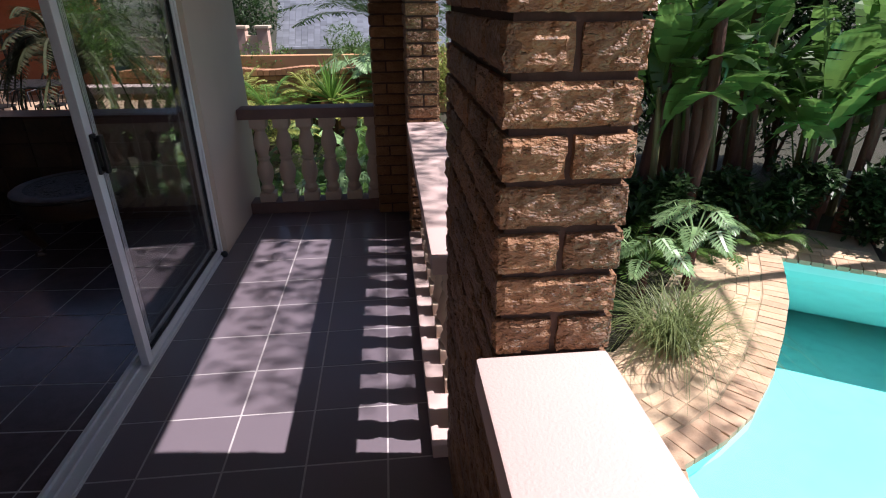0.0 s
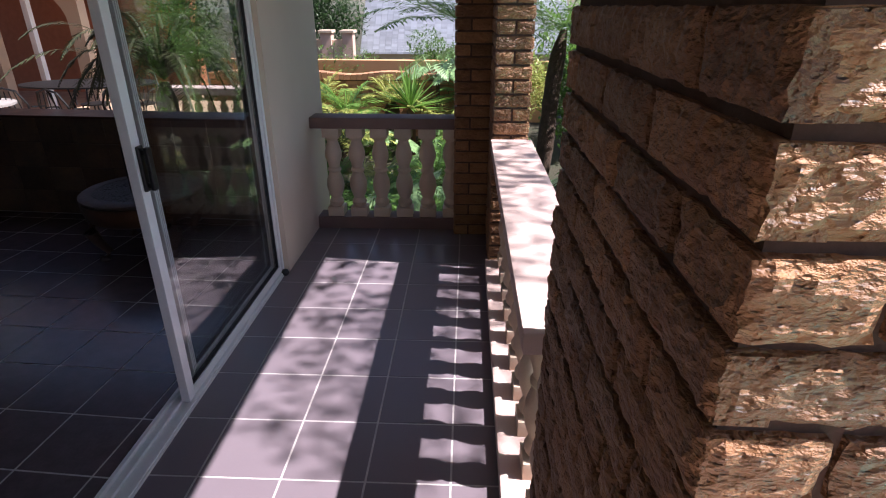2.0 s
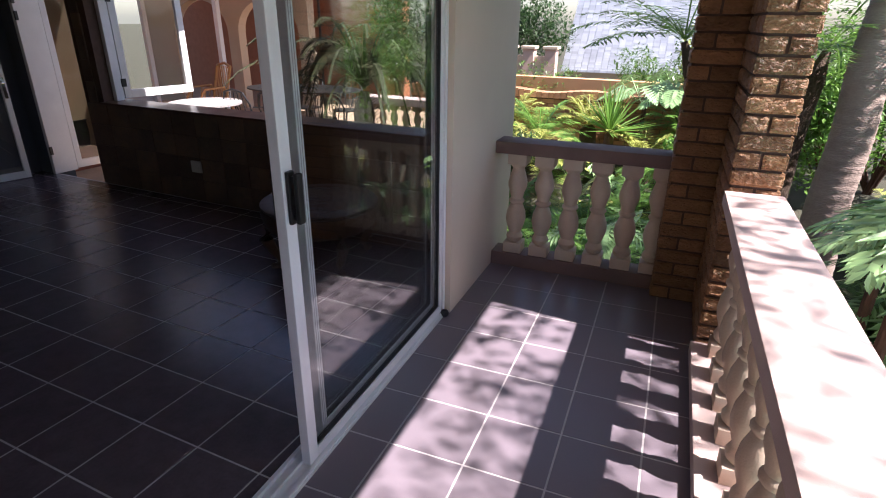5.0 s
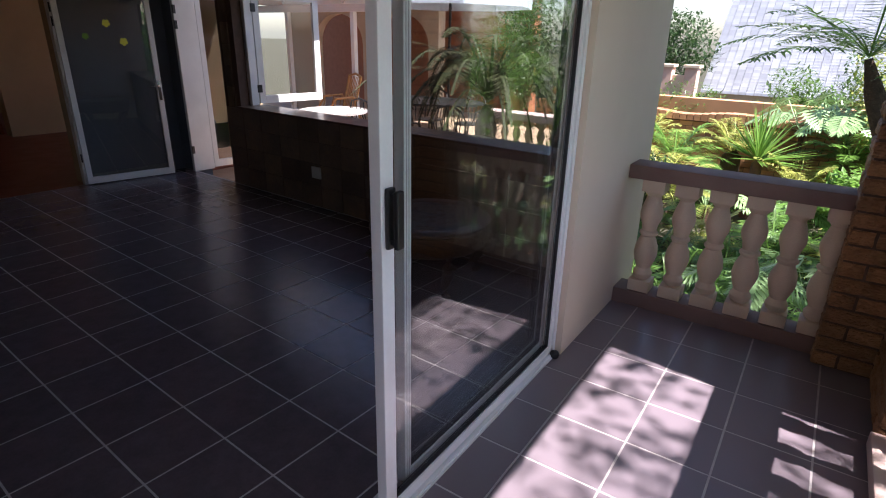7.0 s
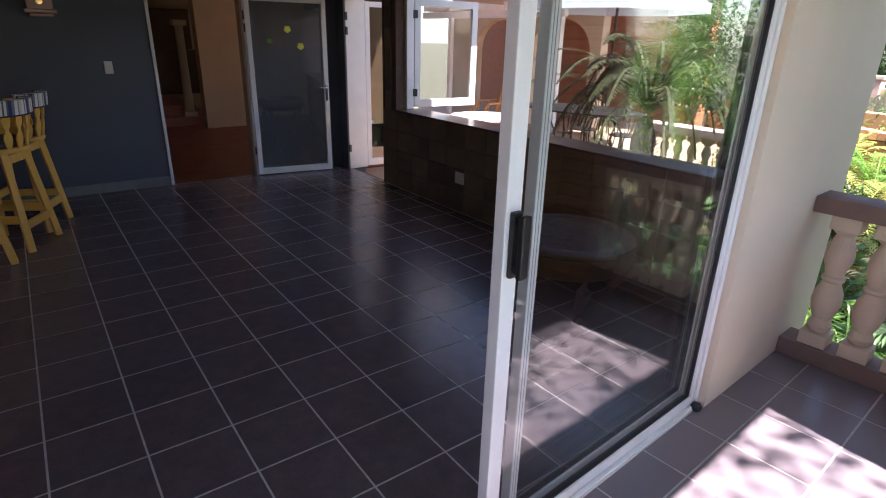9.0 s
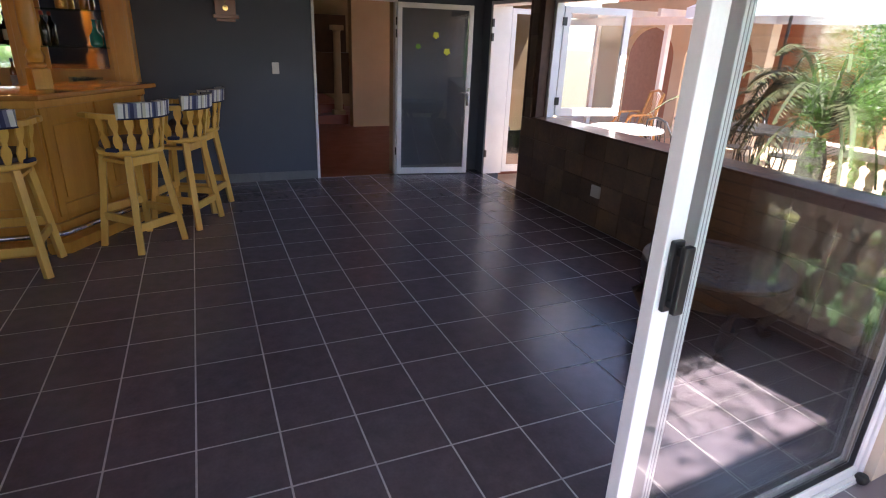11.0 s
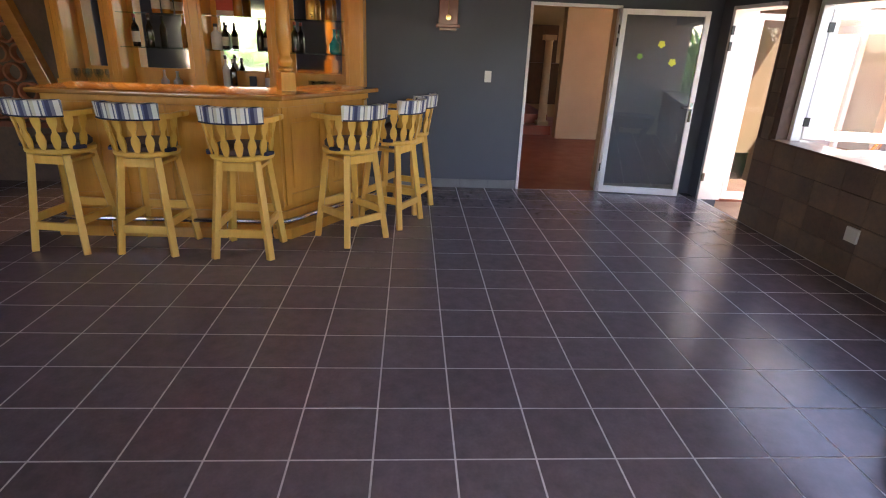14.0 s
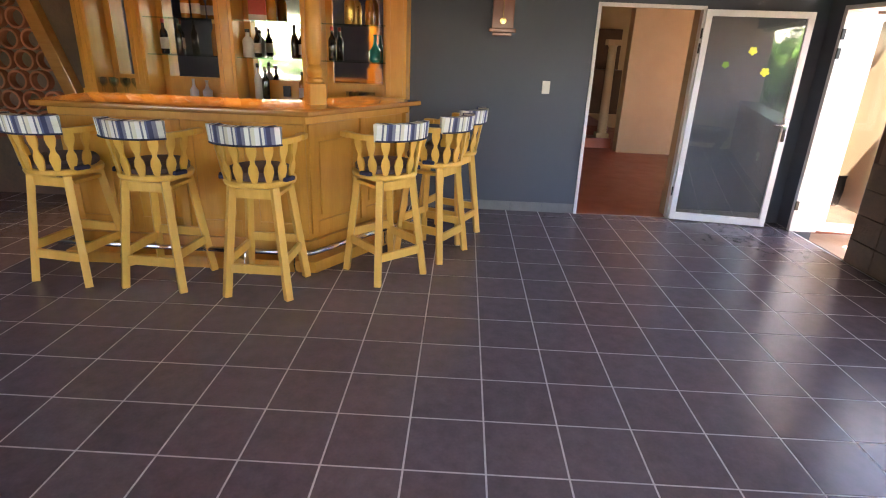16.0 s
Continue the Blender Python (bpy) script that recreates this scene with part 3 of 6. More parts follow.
# back bar: pilasters, mirrors, glass shelves
back = thing("back_bar", "honey pine back bar with mirrors and glass shelves", "bar cabinet")
BX = -6.60
part("carcass", boxes((-6.855, -2.05, 0.0, -6.50, 0.98, 1.0), bevel=0.006), M["pine"], back)
part("worktop", boxes((-6.855, -2.07, 1.0, -6.46, 1.0, 1.04), bevel=0.006), M["pine_top"], back)
part("backboard", boxes((-6.855, -2.05, 1.04, -6.83, 0.98, 2.55)), M["pine"], back)
for y, w in ((-2.0, 0.12), (-1.50, 0.13), (-0.68, 0.16), (0.10, 0.16), (0.88, 0.19)):
    p = part("pilaster", boxes((-6.829, y - w / 2, 1.04, -6.52, y + w / 2, 2.54), bevel=0.006), M["pine"], back)
    part("moulding", boxes((-6.519, y - w / 2 + 0.03, 1.15, -6.508, y - w / 2 + 0.045, 2.45), (-6.519, y + w / 2 - 0.045, 1.15, -6.508, y + w / 2 - 0.03, 2.45),
                           (-6.519, y - w / 2 - 0.008, 1.04, -6.505, y + w / 2 + 0.008, 1.10)), M["pine"], p)
part("cornice", boxes((-6.855, -2.08, 2.46, -6.46, 1.0, 2.56), bevel=0.01), M["pine"], back)
for y0, y1 in ((-1.94, -1.565), (-1.435, -0.76), (-0.60, 0.02), (0.18, 0.785)):
    part("mirror", boxes((-6.828, y0 + 0.06, 1.22, -6.822, y1 - 0.06, 2.42)), M["mirror"], back, "mirror panel")
    part("mirror_frame", boxes((-6.829, y0, 1.04, -6.812, y1, 1.22), (-6.829, y0, 1.22, -6.812, y0 + 0.06, 2.46), (-6.829, y1 - 0.06, 1.22, -6.812, y1, 2.46)), M["pine"], back)
    if y0 > -1.6:
        for z in (1.42, 1.74):
            part("shelf", boxes((-6.80, y0 + 0.002, z, -6.56, y1 - 0.002, z + 0.009)), M["shelfglass"], back, "glass shelf").visible_shadow = False


def bottle(kind, x, y, z, h, r, material, label, cap=None, band=None):
    ob = thing(kind, label, "bottle", pose(x, y, z))
    prof = {"bottle": [(r * 0.9, 0), (r, 0.01), (r, h * 0.58), (r * 0.85, h * 0.66), (r * 0.38, h * 0.76), (r * 0.34, h * 0.96), (r * 0.4, h * 0.97), (r * 0.4, h)],
            "decanter": [(r * 0.7, 0), (r, h * 0.08), (r, h * 0.4), (r * 0.5, h * 0.55), (r * 0.28, h * 0.7), (r * 0.28, h * 0.95), (r * 0.4, h)]}["decanter" if kind == "decanter" else "bottle"]
    part("body", lathe(bmesh.new(), prof, 14), material, ob, "", True)
    if cap:
        part("cap", lathe(bmesh.new(), [(r * 0.42, h * 0.9), (r * 0.44, h * 0.91), (r * 0.44, h + 0.004), (r * 0.3, h + 0.006)], 12), cap, ob, "", True)
    if band:
        part("paper_label", lathe(bmesh.new(), [(r * 1.005, h * 0.15), (r * 1.02, h * 0.16), (r * 1.02, h * 0.47), (r * 1.005, h * 0.48)], 14), band, ob, "", True)
    return ob


S1, S2, WT = 1.430, 1.750, 1.041
for row in (("bottle", -1.31, S1, 0.30, 0.036, "bottle_dark", "dark wine bottle on the glass shelf", "red_box", "paper"),
            ("bottle", -1.17, S1, 0.30, 0.034, "bottle_dark", "dark wine bottle on the glass shelf", "black", None),
            ("bottle", -0.83, S1, 0.31, 0.03, "bottle_amber", "tall slim amber liqueur bottle on the shelf", "gold_foil", None),
            ("bottle", -0.52, S1, 0.24, 0.05, "bottle_pale", "squat frosted bottle with dark stopper", "black", None),
            ("bottle", -0.43, S1, 0.26, 0.035, "bottle_dark", "dark bottle beside the frosted one", "black", "paper"),
            ("bottle", -0.08, S1, 0.29, 0.036, "bottle_dark", "dark spirits bottle on the glass shelf", "black", None),
            ("bottle", -0.01, S1, 0.27, 0.034, "bottle_dark", "dark spirits bottle on the glass shelf", "black", "paper"),
            ("bottle", 0.27, S1, 0.29, 0.036, "bottle_dark", "dark wine bottle before the mirror", "red_box", None),
            ("decanter", 0.67, S1, 0.24, 0.055, "bottle_teal", "teal glass bottle before the mirror", None, None),
            ("bottle", -1.08, S2, 0.26, 0.04, "bottle_amber", "amber whisky bottle on the upper shelf", "black", "paper"),
            ("bottle", -0.98, S2, 0.26, 0.04, "bottle_amber", "amber whisky bottle on the upper shelf", "black", "paper"),
            ("bottle", -0.28, S2, 0.28, 0.045, "bottle_amber", "cone of amber spirit on the upper shelf", "gold_foil", None),
            ("bottle", 0.44, S2, 0.30, 0.05, "gold_foil", "gold canister on the upper shelf", None, None),
            ("bottle", 0.62, S2, 0.30, 0.04, "bottle_amber", "reddish liqueur bottle on the upper shelf", "black", None),
            ("bottle", -0.45, WT, 0.33, 0.035, "bottle_pale", "clear bottle on the back bar worktop", "black", None),
            ("bottle", -0.38, WT, 0.30, 0.035, "bottle_dark", "dark bottle on the back bar worktop", "bottle_pale", None),
            ("bottle", -0.03, WT, 0.27, 0.03, "bottle_amber", "amber liqueur bottle with paper label", "black", "paper"),
            ("decanter", -0.95, 1.245, 0.16, 0.045, "bottle_pale", "frosted glass bottle on the mirror ledge", None, None),
            ("decanter", -1.08, 1.245, 0.17, 0.04, "bottle_pale", "frosted glass bottle on the mirror ledge", None, None)):
    kind, y, z, h, r, m, label, cap, band = row
    if z > 1.2 and z < 1.4:
        z = WT
    bottle(kind, -6.66, y, z, h, r, M[m], label, M[cap] if cap else None, M[band] if band else None)
ob = thing("carton", "red and white spirits carton on the shelf", "box", pose(-6.67, -0.40, S2))
part("body", boxes((-0.05, -0.08, 0, 0.05, 0.08, 0.2), bevel=0.002), M["red_box"], ob)
part("band", boxes((-0.051, -0.081, 0, 0.051, 0.081, 0.05)), M["paper"], ob)
ob = thing("socket_box", "black socket block at the back of the bar", "socket", pose(-6.80, -0.22, 1.07))
part("body", boxes((-0.01, -0.035, 0, 0.02, 0.035, 0.1), bevel=0.005), M["black"], ob)
ob = thing("tray", "dark round tray on the bar counter", "tray", pose(-6.66, 0.52, WT))
part("body", lathe(bmesh.new(), [(0.17, 0), (0.185, 0.01), (0.19, 0.03), (0.185, 0.03), (0.175, 0.012), (0.02, 0.012)], 28), M["darkwood"], ob, "", True)
glass_me = finish(lathe(bmesh.new(), [(0.028, 0), (0.03, 0.004), (0.034, 0.10), (0.032, 0.10), (0.027, 0.012), (0.004, 0.01)], 14), "glass", M["bottle_glass"], True)
rng = random.Random(4)
for k in range(9):
    a, rr = k * 2.4, 0.045 * math.sqrt(k + 0.6)
    ob = thing("tumbler", "small clear drinking glass on a tray", "glass", pose(-6.66 + rr * math.cos(a), 0.52 + rr * math.sin(a), WT + 0.0125), "glasses on the tray")
    piece("body", glass_me, ob)
for k in range(7):
    ob = thing("wine_glass", "clear stemmed glass behind the bar", "glass", pose(-6.58 + 0.05 * (k % 2), -1.93 + 0.055 * k, WT), "glasses behind the bar")
    part("bowl", lathe(bmesh.new(), [(0.03, 0), (0.03, 0.003), (0.005, 0.008), (0.004, 0.07), (0.02, 0.085), (0.034, 0.12), (0.03, 0.16), (0.028, 0.16), (0.03, 0.12), (0.004, 0.088)], 14), M["bottle_glass"], ob, "", True)

for x, y in DOWNLIGHTS:
    dl = thing("downlight", "small round downlight in the timber canopy", "lamp", pose(x, y, 2.306), "bar downlights")
    part("ring", lathe(bmesh.new(), [(0.035, 0.0), (0.05, 0.002), (0.05, 0.02), (0.035, 0.02)], 20), M["chrome"], dl, "", True)
    part("lens", lathe(bmesh.new(), [(0.001, 0.012), (0.034, 0.012), (0.034, 0.019), (0.001, 0.019)], 16), M["white_paint"], dl)

# wine rack of clay pipes in a slanting timber frame
rack = thing("wine_rack", "wine rack of stacked terracotta pipes in a dark wall", "wine rack")
part("surround", boxes((-6.855, -4.0, 0.0, -6.66, -2.08, 2.55)), M["stone"], rack, "dark slate surround")
pipe = bmesh.new()
n = 20
lathe(pipe, [(0.074, 0.0), (0.096, 0.0), (0.096, 0.215), (0.092, 0.22), (0.078, 0.22), (0.074, 0.215), (0.074, 0.0)], n, Matrix.Rotation(radians(90), 4, "Y"), False)
pipe_me = finish(pipe, "pipe", M["terra"], True)
for j in range(9):
    for i in range(8):
        y, z = -3.60 + 0.212 * i + (0.106 if j % 2 else 0), 0.765 + 0.186 * j
        if y < -2.20 - (z - 0.72) * 0.36 and z < 2.45 and z > 0.62:
            piece("pipe", pipe_me, rack, pose(-6.80, y, z))
bm = bmesh.new()
d = Vector((0, -0.52, 1.5))
box(bm, -0.06, -0.06, -0.02, 0.06, 0.06, d.length + 0.1, 0.005)
bmesh.ops.transform(bm, matrix=Matrix.Translation((-6.60, -2.16, 0.85)) @ d.to_track_quat("Z", "Y").to_matrix().to_4x4(), verts=bm.verts)
part("brace", bm, M["pine_top"], rack, "slanting orange varnished timber brace")
part("sill", boxes((-6.655, -4.0, 0.60, -6.52, -2.1, 0.66), bevel=0.005), M["redwood"], rack, "reddish timber ledge")


# bar stools
def arc(r, a0, a1, z, k=14, sx=1.0):
    return [(r * sx * math.cos(radians(a0 + (a1 - a0) * i / k)), r * math.sin(radians(a0 + (a1 - a0) * i / k)), z) for i in range(k + 1)]


def bent_board(bm, r, a0, a1, z0, z1, thick, k=16, lean=0.0):
    """A board bent round the seat between two angles."""
    rows = []
    for i in range(k + 1):
        a = radians(a0 + (a1 - a0) * i / k)
        rows.append([bm.verts.new(((rr) * math.cos(a), (rr) * math.sin(a), z)) for rr, z in ((r, z0), (r + thick, z0), (r + thick + lean, z1), (r + lean, z1))])
    for p, q in zip(rows, rows[1:]):
        for j in range(4):
            bm.faces.new((p[j], p[(j + 1) % 4], q[(j + 1) % 4], q[j]))
    bm.faces.new(rows[0])
    bm.faces.new(list(reversed(rows[-1])))
    return bm


def bar_stool(m, label):
    """Faces +y; the back is towards -y."""
    ob = thing("bar_stool", label, "stool", m, "stools at the bar")
    top, foot = 0.135, 0.205
    corners = [(-1, -1), (1, -1), (1, 1), (-1, 1)]
    for sx, sy in corners:
        bm = bmesh.new()
        a, b = Vector((sx * foot, sy * foot, 0)), Vector((sx * top, sy * top, 0.735))
        q = (b - a).to_track_quat("Z", "Y").to_matrix().to_4x4()
        box(bm, -0.024, -0.024, 0, 0.024, 0.024, (b - a).length, 0.005)
        bmesh.ops.transform(bm, matrix=Matrix.Translation(a) @ q, verts=bm.verts)
        for v in bm.verts:
            if v.co.z < 0.02:
                v.co.z = max(v.co.z, 0.0)
        part("leg", bm, M["stoolwood"], ob)
    for (ax, ay), (bx, by), z in (((-1, -1), (1, -1), 0.20), ((-1, 1), (1, 1), 0.30), ((-1, -1), (-1, 1), 0.25), ((1, -1), (1, 1), 0.25)):
        s = foot + (top - foot) * z / 0.735
        bm = bmesh.new()
        a, b = Vector((ax * s, ay * s, z)), Vector((bx * s, by * s, z))
        box(bm, -0.012, -0.03, 0.02, 0.012, 0.03, (b - a).length - 0.02, 0.003)
        up = Matrix.Rotation(radians(90), 4, "Z") if abs((b - a).x) > 0.01 else Matrix()
        q = (b - a).to_track_quat("Z", "Y").to_matrix().to_4x4()
        bmesh.ops.transform(bm, matrix=Matrix.Translation(a) @ q, verts=bm.verts)
        part("stretcher", bm, M["stoolwood"], ob)
    bm = bmesh.new()
    for (ax, ay), (bx, by) in zip(corners, corners[1:] + corners[:1]):
        a, b = Vector((ax * top, ay * top, 0.69)), Vector((bx * top, by * top, 0.69))
        q = (b - a).to_track_quat("Z", "Y").to_matrix().to_4x4()
        sub = bmesh.new()
        box(sub, -0.03, -0.011, 0.02, 0.03, 0.011, (b - a).length - 0.02)
        if abs((b - a).x) > 0.01:
            bmesh.ops.transform(sub, matrix=Matrix.Rotation(radians(90), 4, "Z"), verts=sub.verts)
        bmesh.ops.transform(sub, matrix=Matrix.Translation(a) @ q, verts=sub.verts)
        tmp = bpy.data.meshes.new("tmp")
        sub.to_mesh(tmp)
        sub.free()
        bm.from_mesh(tmp)
        bpy.data.meshes.remove(tmp)
    part("apron", bm, M["stoolwood"], ob)
    part("seat", lathe(bmesh.new(), [(0.18, 0.737), (0.222, 0.742), (0.228, 0.758), (0.222, 0.775), (0.2, 0.778)], 32), M["stoolwood"], ob, "", True)
    part("cushion", lathe(bmesh.new(), [(0.19, 0.779), (0.205, 0.79), (0.207, 0.815), (0.19, 0.835), (0.10, 0.842), (0.02, 0.843)], 28), M["seatcloth"], ob, "brown striped seat cushion", True)
    # arm and back rail: bent round the back, open to the front
    part("arm_rail", bent_board(bmesh.new(), 0.235, 165, 375, 1.01, 1.045, 0.04, 22), M["stoolwood"], ob)
    for a in (176, 364):
        bm = bmesh.new()
        box(bm, -0.03, -0.045, 1.008, 0.03, 0.045, 1.047, 0.012)
        bmesh.ops.transform(bm, matrix=Matrix.Translation((0.262 * math.cos(radians(a)), 0.262 * math.sin(radians(a)) + 0.05, 0)), verts=bm.verts)
        part("arm_tip", bm, M["stoolwood"], ob)
    prof = [(0.0, 0.015), (0.12, 0.022), (0.28, 0.030), (0.42, 0.026), (0.52, 0.014), (0.60, 0.013), (0.72, 0.024), (0.86, 0.030), (1.0, 0.026)]
    for a in (192, 214, 236, 258, 282, 304, 326, 348):
        bm = bmesh.new()
        rows = []
        for s, w in prof:
            z = 0.777 + s * 0.235
            rr = 0.212 + s * 0.04
            rows.append([bm.verts.new((x, rr + y, z)) for x, y in ((-w, 0), (w, 0), (w, 0.013), (-w, 0.013))])
        for p, q in zip(rows, rows[1:]):
            for j in range(4):
                bm.faces.new((p[j], p[(j + 1) % 4], q[(j + 1) % 4], q[j]))
        bm.faces.new(rows[0])
        bm.faces.new(list(reversed(rows[-1])))
        bmesh.ops.transform(bm, matrix=Matrix.Rotation(radians(a - 90), 4, "Z"), verts=bm.verts)
        part("slat", bm, M["stoolwood"], ob)
    bm = bent_board(bmesh.new(), 0.215, 221, 319, 1.008, 1.122, 0.078, 18, 0.012)
    bmesh.ops.bevel(bm, geom=[e for e in bm.edges if e.calc_face_angle(0) > 0.8], offset=0.018, segments=3, affect="EDGES", profile=0.5)
    pad = part("back_pad", bm, M["plaid"], ob, "blue and white striped back pad", True)
    tube_pts = [(0.293 * math.cos(radians(x)), 0.293 * math.sin(radians(x)), 1.112) for x in range(223, 320, 6)]
    part("piping", tube(bmesh.new(), tube_pts, 0.007, 6), M["navy"], pad, "navy piping", True)
    low_pts = [(0.296 * math.cos(radians(x)), 0.296 * math.sin(radians(x)), 1.014) for x in range(223, 320, 6)]
    part("piping", tube(bmesh.new(), low_pts, 0.006, 6), M["navy"], pad, "navy piping", True)
    for a in (202, 338):
        bm = bmesh.new()
        box(bm, -0.045, -0.012, 0.772, 0.045, 0.05, 0.80, 0.011)
        bmesh.ops.transform(bm, matrix=Matrix.Rotation(radians(a - 90), 4, "Z") @ Matrix.Translation((0, 0.2, 0)), verts=bm.verts)
        part("cushion_tie", bm, M["navy"], ob, "navy cloth tie of the seat cushion", True)
    return ob


FACE = math.degrees(math.atan2(-CN.y, -CN.x)) - 90
stool = bar_stool(pose(-4.688, 0.232, 0, 0, 0, 89), "pale pine bar stool with slatted back and striped pad")
for x, y, turn in ((-4.735, -0.470, 85.5), (-4.758, -1.10, 82), (-5.052, 0.985, 133), (-5.52, 1.30, FACE + 4), (-5.98, 1.42, FACE + 8)):
    copy_thing(stool, pose(x, y, 0, 0, 0, turn))

# doorway to the hall, its open door leaf, and the small wall things
frame1 = thing("door_frame", "white painted frame round the hall doorway", "door frame")
part("jamb", boxes((-6.92, 2.715, 0, -6.845, 2.745, 2.03), bevel=0.003), M["white_paint"], frame1)
part("jamb", boxes((-6.92, 3.675, 0, -6.845, 3.705, 2.03), bevel=0.003), M["white_paint"], frame1)
part("head", boxes((-6.92, 2.745, 2.0, -6.845, 3.675, 2.03), bevel=0.003), M["white_paint"], frame1)
leaf = thing("glazed_door", "white framed glass door folded open against the wall", "door", pose(-6.825, 3.69, 0, 0, 0, -9.0))
w, h = 0.91, 2.0
part("frame", boxes((0, 0, 0.012, 0.035, 0.055, h), (0, w - 0.055, 0.012, 0.035, w, h), (0, 0.055, 0.012, 0.035, w - 0.055, 0.085), (0, 0.055, h - 0.055, 0.035, w - 0.055, h), bevel=0.003), M["white_paint"], leaf)
part("pane", boxes((0.014, 0.054, 0.084, 0.02, w - 0.054, h - 0.054)), M["darkglass"], leaf)
bm = tube(bmesh.new(), [(0.035, w - 0.03, 1.02), (0.075, w - 0.03, 1.02), (0.08, w - 0.05, 1.02), (0.08, w - 0.15, 1.015)], 0.008, 8)
part("handle", bm, M["chrome"], leaf, "chrome lever handle", True)
part("lock_plate", boxes((0.0355, w - 0.045, 0.86, 0.039, w - 0.015, 1.07)), M["chrome"], leaf)
for z in (0.25, 1.62, 1.75):
    part("hinge", rod(bmesh.new(), (0.0, -0.006, z), (0.0, -0.006, z + 0.09), 0.009), M["black"], leaf)


def flower(y, z, r, material):
    bm = bmesh.new()
    pts = []
    for k in range(40):
        a = 2 * math.pi * k / 40
        rr = r * (0.72 + 0.28 * abs(math.cos(2.5 * a)))
        pts.append((rr * math.cos(a), rr * math.sin(a)))
    prism(bm, pts, 0, 0.0015)
    bmesh.ops.transform(bm, matrix=Matrix.Translation((0.0202, y, z)) @ Matrix.Rotation(radians(90), 4, "Y"), verts=bm.verts)
    part("flower_sticker", bm, material, leaf, "flower sticker on the glass")


flower(0.25, 1.53, 0.033, M["sticker_g"])
flower(0.46, 1.66, 0.04, M["sticker_y"])
flower(0.60, 1.48, 0.042, M["sticker_y"])
clock = thing("wall_clock", "reddish wooden pendulum wall clock on the blue wall", "clock", pose(-6.86, 1.84, -0.05))
part("case", boxes((0, -0.10, 1.80, 0.09, 0.10, 2.35), bevel=0.006), M["redwood"], clock)
part("ledge", boxes((0, -0.125, 1.785, 0.105, 0.125, 1.82), (0, -0.09, 1.755, 0.085, 0.09, 1.785), bevel=0.006), M["redwood"], clock)
pend = part("pendulum", rod(bmesh.new(), (0.097, 0.0, 1.90), (0.097, 0.0, 2.2), 0.003), M["brass"], clock)
part("bob", lathe(bmesh.new(), [(0.004, -0.004), (0.028, -0.003), (0.03, 0), (0.028, 0.003), (0.004, 0.004)], 20, Matrix.Translation((0.099, 0, 1.885)) @ Matrix.Rotation(radians(90), 4, "Y")), M["brass"], pend, "", True)
sw = thing("light_switch", "white plastic light switch on the blue wall", "switch", pose(-6.86, 2.305, 1.255))
part("plate", boxes((0, -0.037, -0.06, 0.008, 0.037, 0.06), bevel=0.003), M["plastic"], sw)
part("rocker", boxes((0.008, -0.012, -0.025, 0.013, 0.012, 0.025), bevel=0.002), M["plastic"], sw)
so = thing("wall_socket", "white plastic wall socket on the slate cladding", "socket", pose(-4.31, 4.80, 0.35))
part("plate", boxes((-0.06, -0.008, -0.055, 0.06, 0.012, 0.055), bevel=0.003), M["plastic"], so)
part("face", boxes((-0.035, -0.011, -0.035, 0.035, -0.008, 0.035), bevel=0.002), M["plastic"], so)

# frame of the garden-side door and its folded leaf edge
frame2 = thing("door_frame", "white painted frame of the patio door with hinges", "door frame")
part("jamb", boxes((-6.63, 4.80, 0, -6.58, 5.06, 2.06), bevel=0.003), M["white_paint"], frame2)
part("jamb", boxes((-5.83, 4.86, 0, -5.802, 5.06, 2.06), bevel=0.003), M["white_paint"], frame2)
part("head", boxes((-6.58, 4.80, 2.02, -5.83, 5.06, 2.058), bevel=0.003), M["white_paint"], frame2)
for z in (0.22, 1.62, 1.78):
    part("hinge", boxes((-6.579, 4.79, z, -6.56, 4.82, z + 0.09), bevel=0.003), M["black"], frame2)
leaf2 = thing("patio_door", "white framed glass patio door standing open outside", "door", pose(-6.59, 5.07, 0, 0, 0, 84))
part("frame", boxes((0, 0, 0.012, 0.6, 0.04, 0.10), (0, 0, 0.10, 0.06, 0.04, 2.0), (0.54, 0, 0.10, 0.6, 0.04, 2.0), (0.06, 0, 1.94, 0.54, 0.04, 2.0), bevel=0.003), M["white_paint"], leaf2)
part("pane", boxes((0.06, 0.017, 0.10, 0.54, 0.023, 1.94)), M["glass"], leaf2).visible_shadow = False

# window over the slate wall: frame and one casement standing open outwards
win = thing("window_1", "white framed window opening with one casement swung outwards", "window", kind="structure")
part("frame", boxes((-5.52, 4.95, 0.87, -5.47, 5.04, 2.06), (-5.47, 4.95, 2.01, -1.30, 5.04, 2.06), bevel=0.003), M["white_paint"], win)
part("sill", boxes((-5.52, 4.79, 0.85, -1.30, 5.10, 0.87), bevel=0.003), M["darkwood"], win, "dark window sill")
sash = part("casement", boxes((0, 0, 0.885, 0.07, 0.045, 1.99), (0.71, 0, 0.885, 0.78, 0.045, 1.99), (0.07, 0, 0.885, 0.71, 0.045, 0.965), (0.07, 0, 1.92, 0.71, 0.045, 1.99), bevel=0.003), M["white_paint"], win, "open casement")
sash.matrix_basis = pose(-5.47, 5.05, 0, 0, 0, 82)
p = part("pane", boxes((0.06, 0.019, 0.955, 0.72, 0.025, 1.93)), M["glass"], sash)
p.visible_shadow = False
for z in (1.0, 1.8):
    part("hinge", boxes((-0.02, -0.012, z, 0.03, 0.0, z + 0.08), bevel=0.002), M["black"], sash)

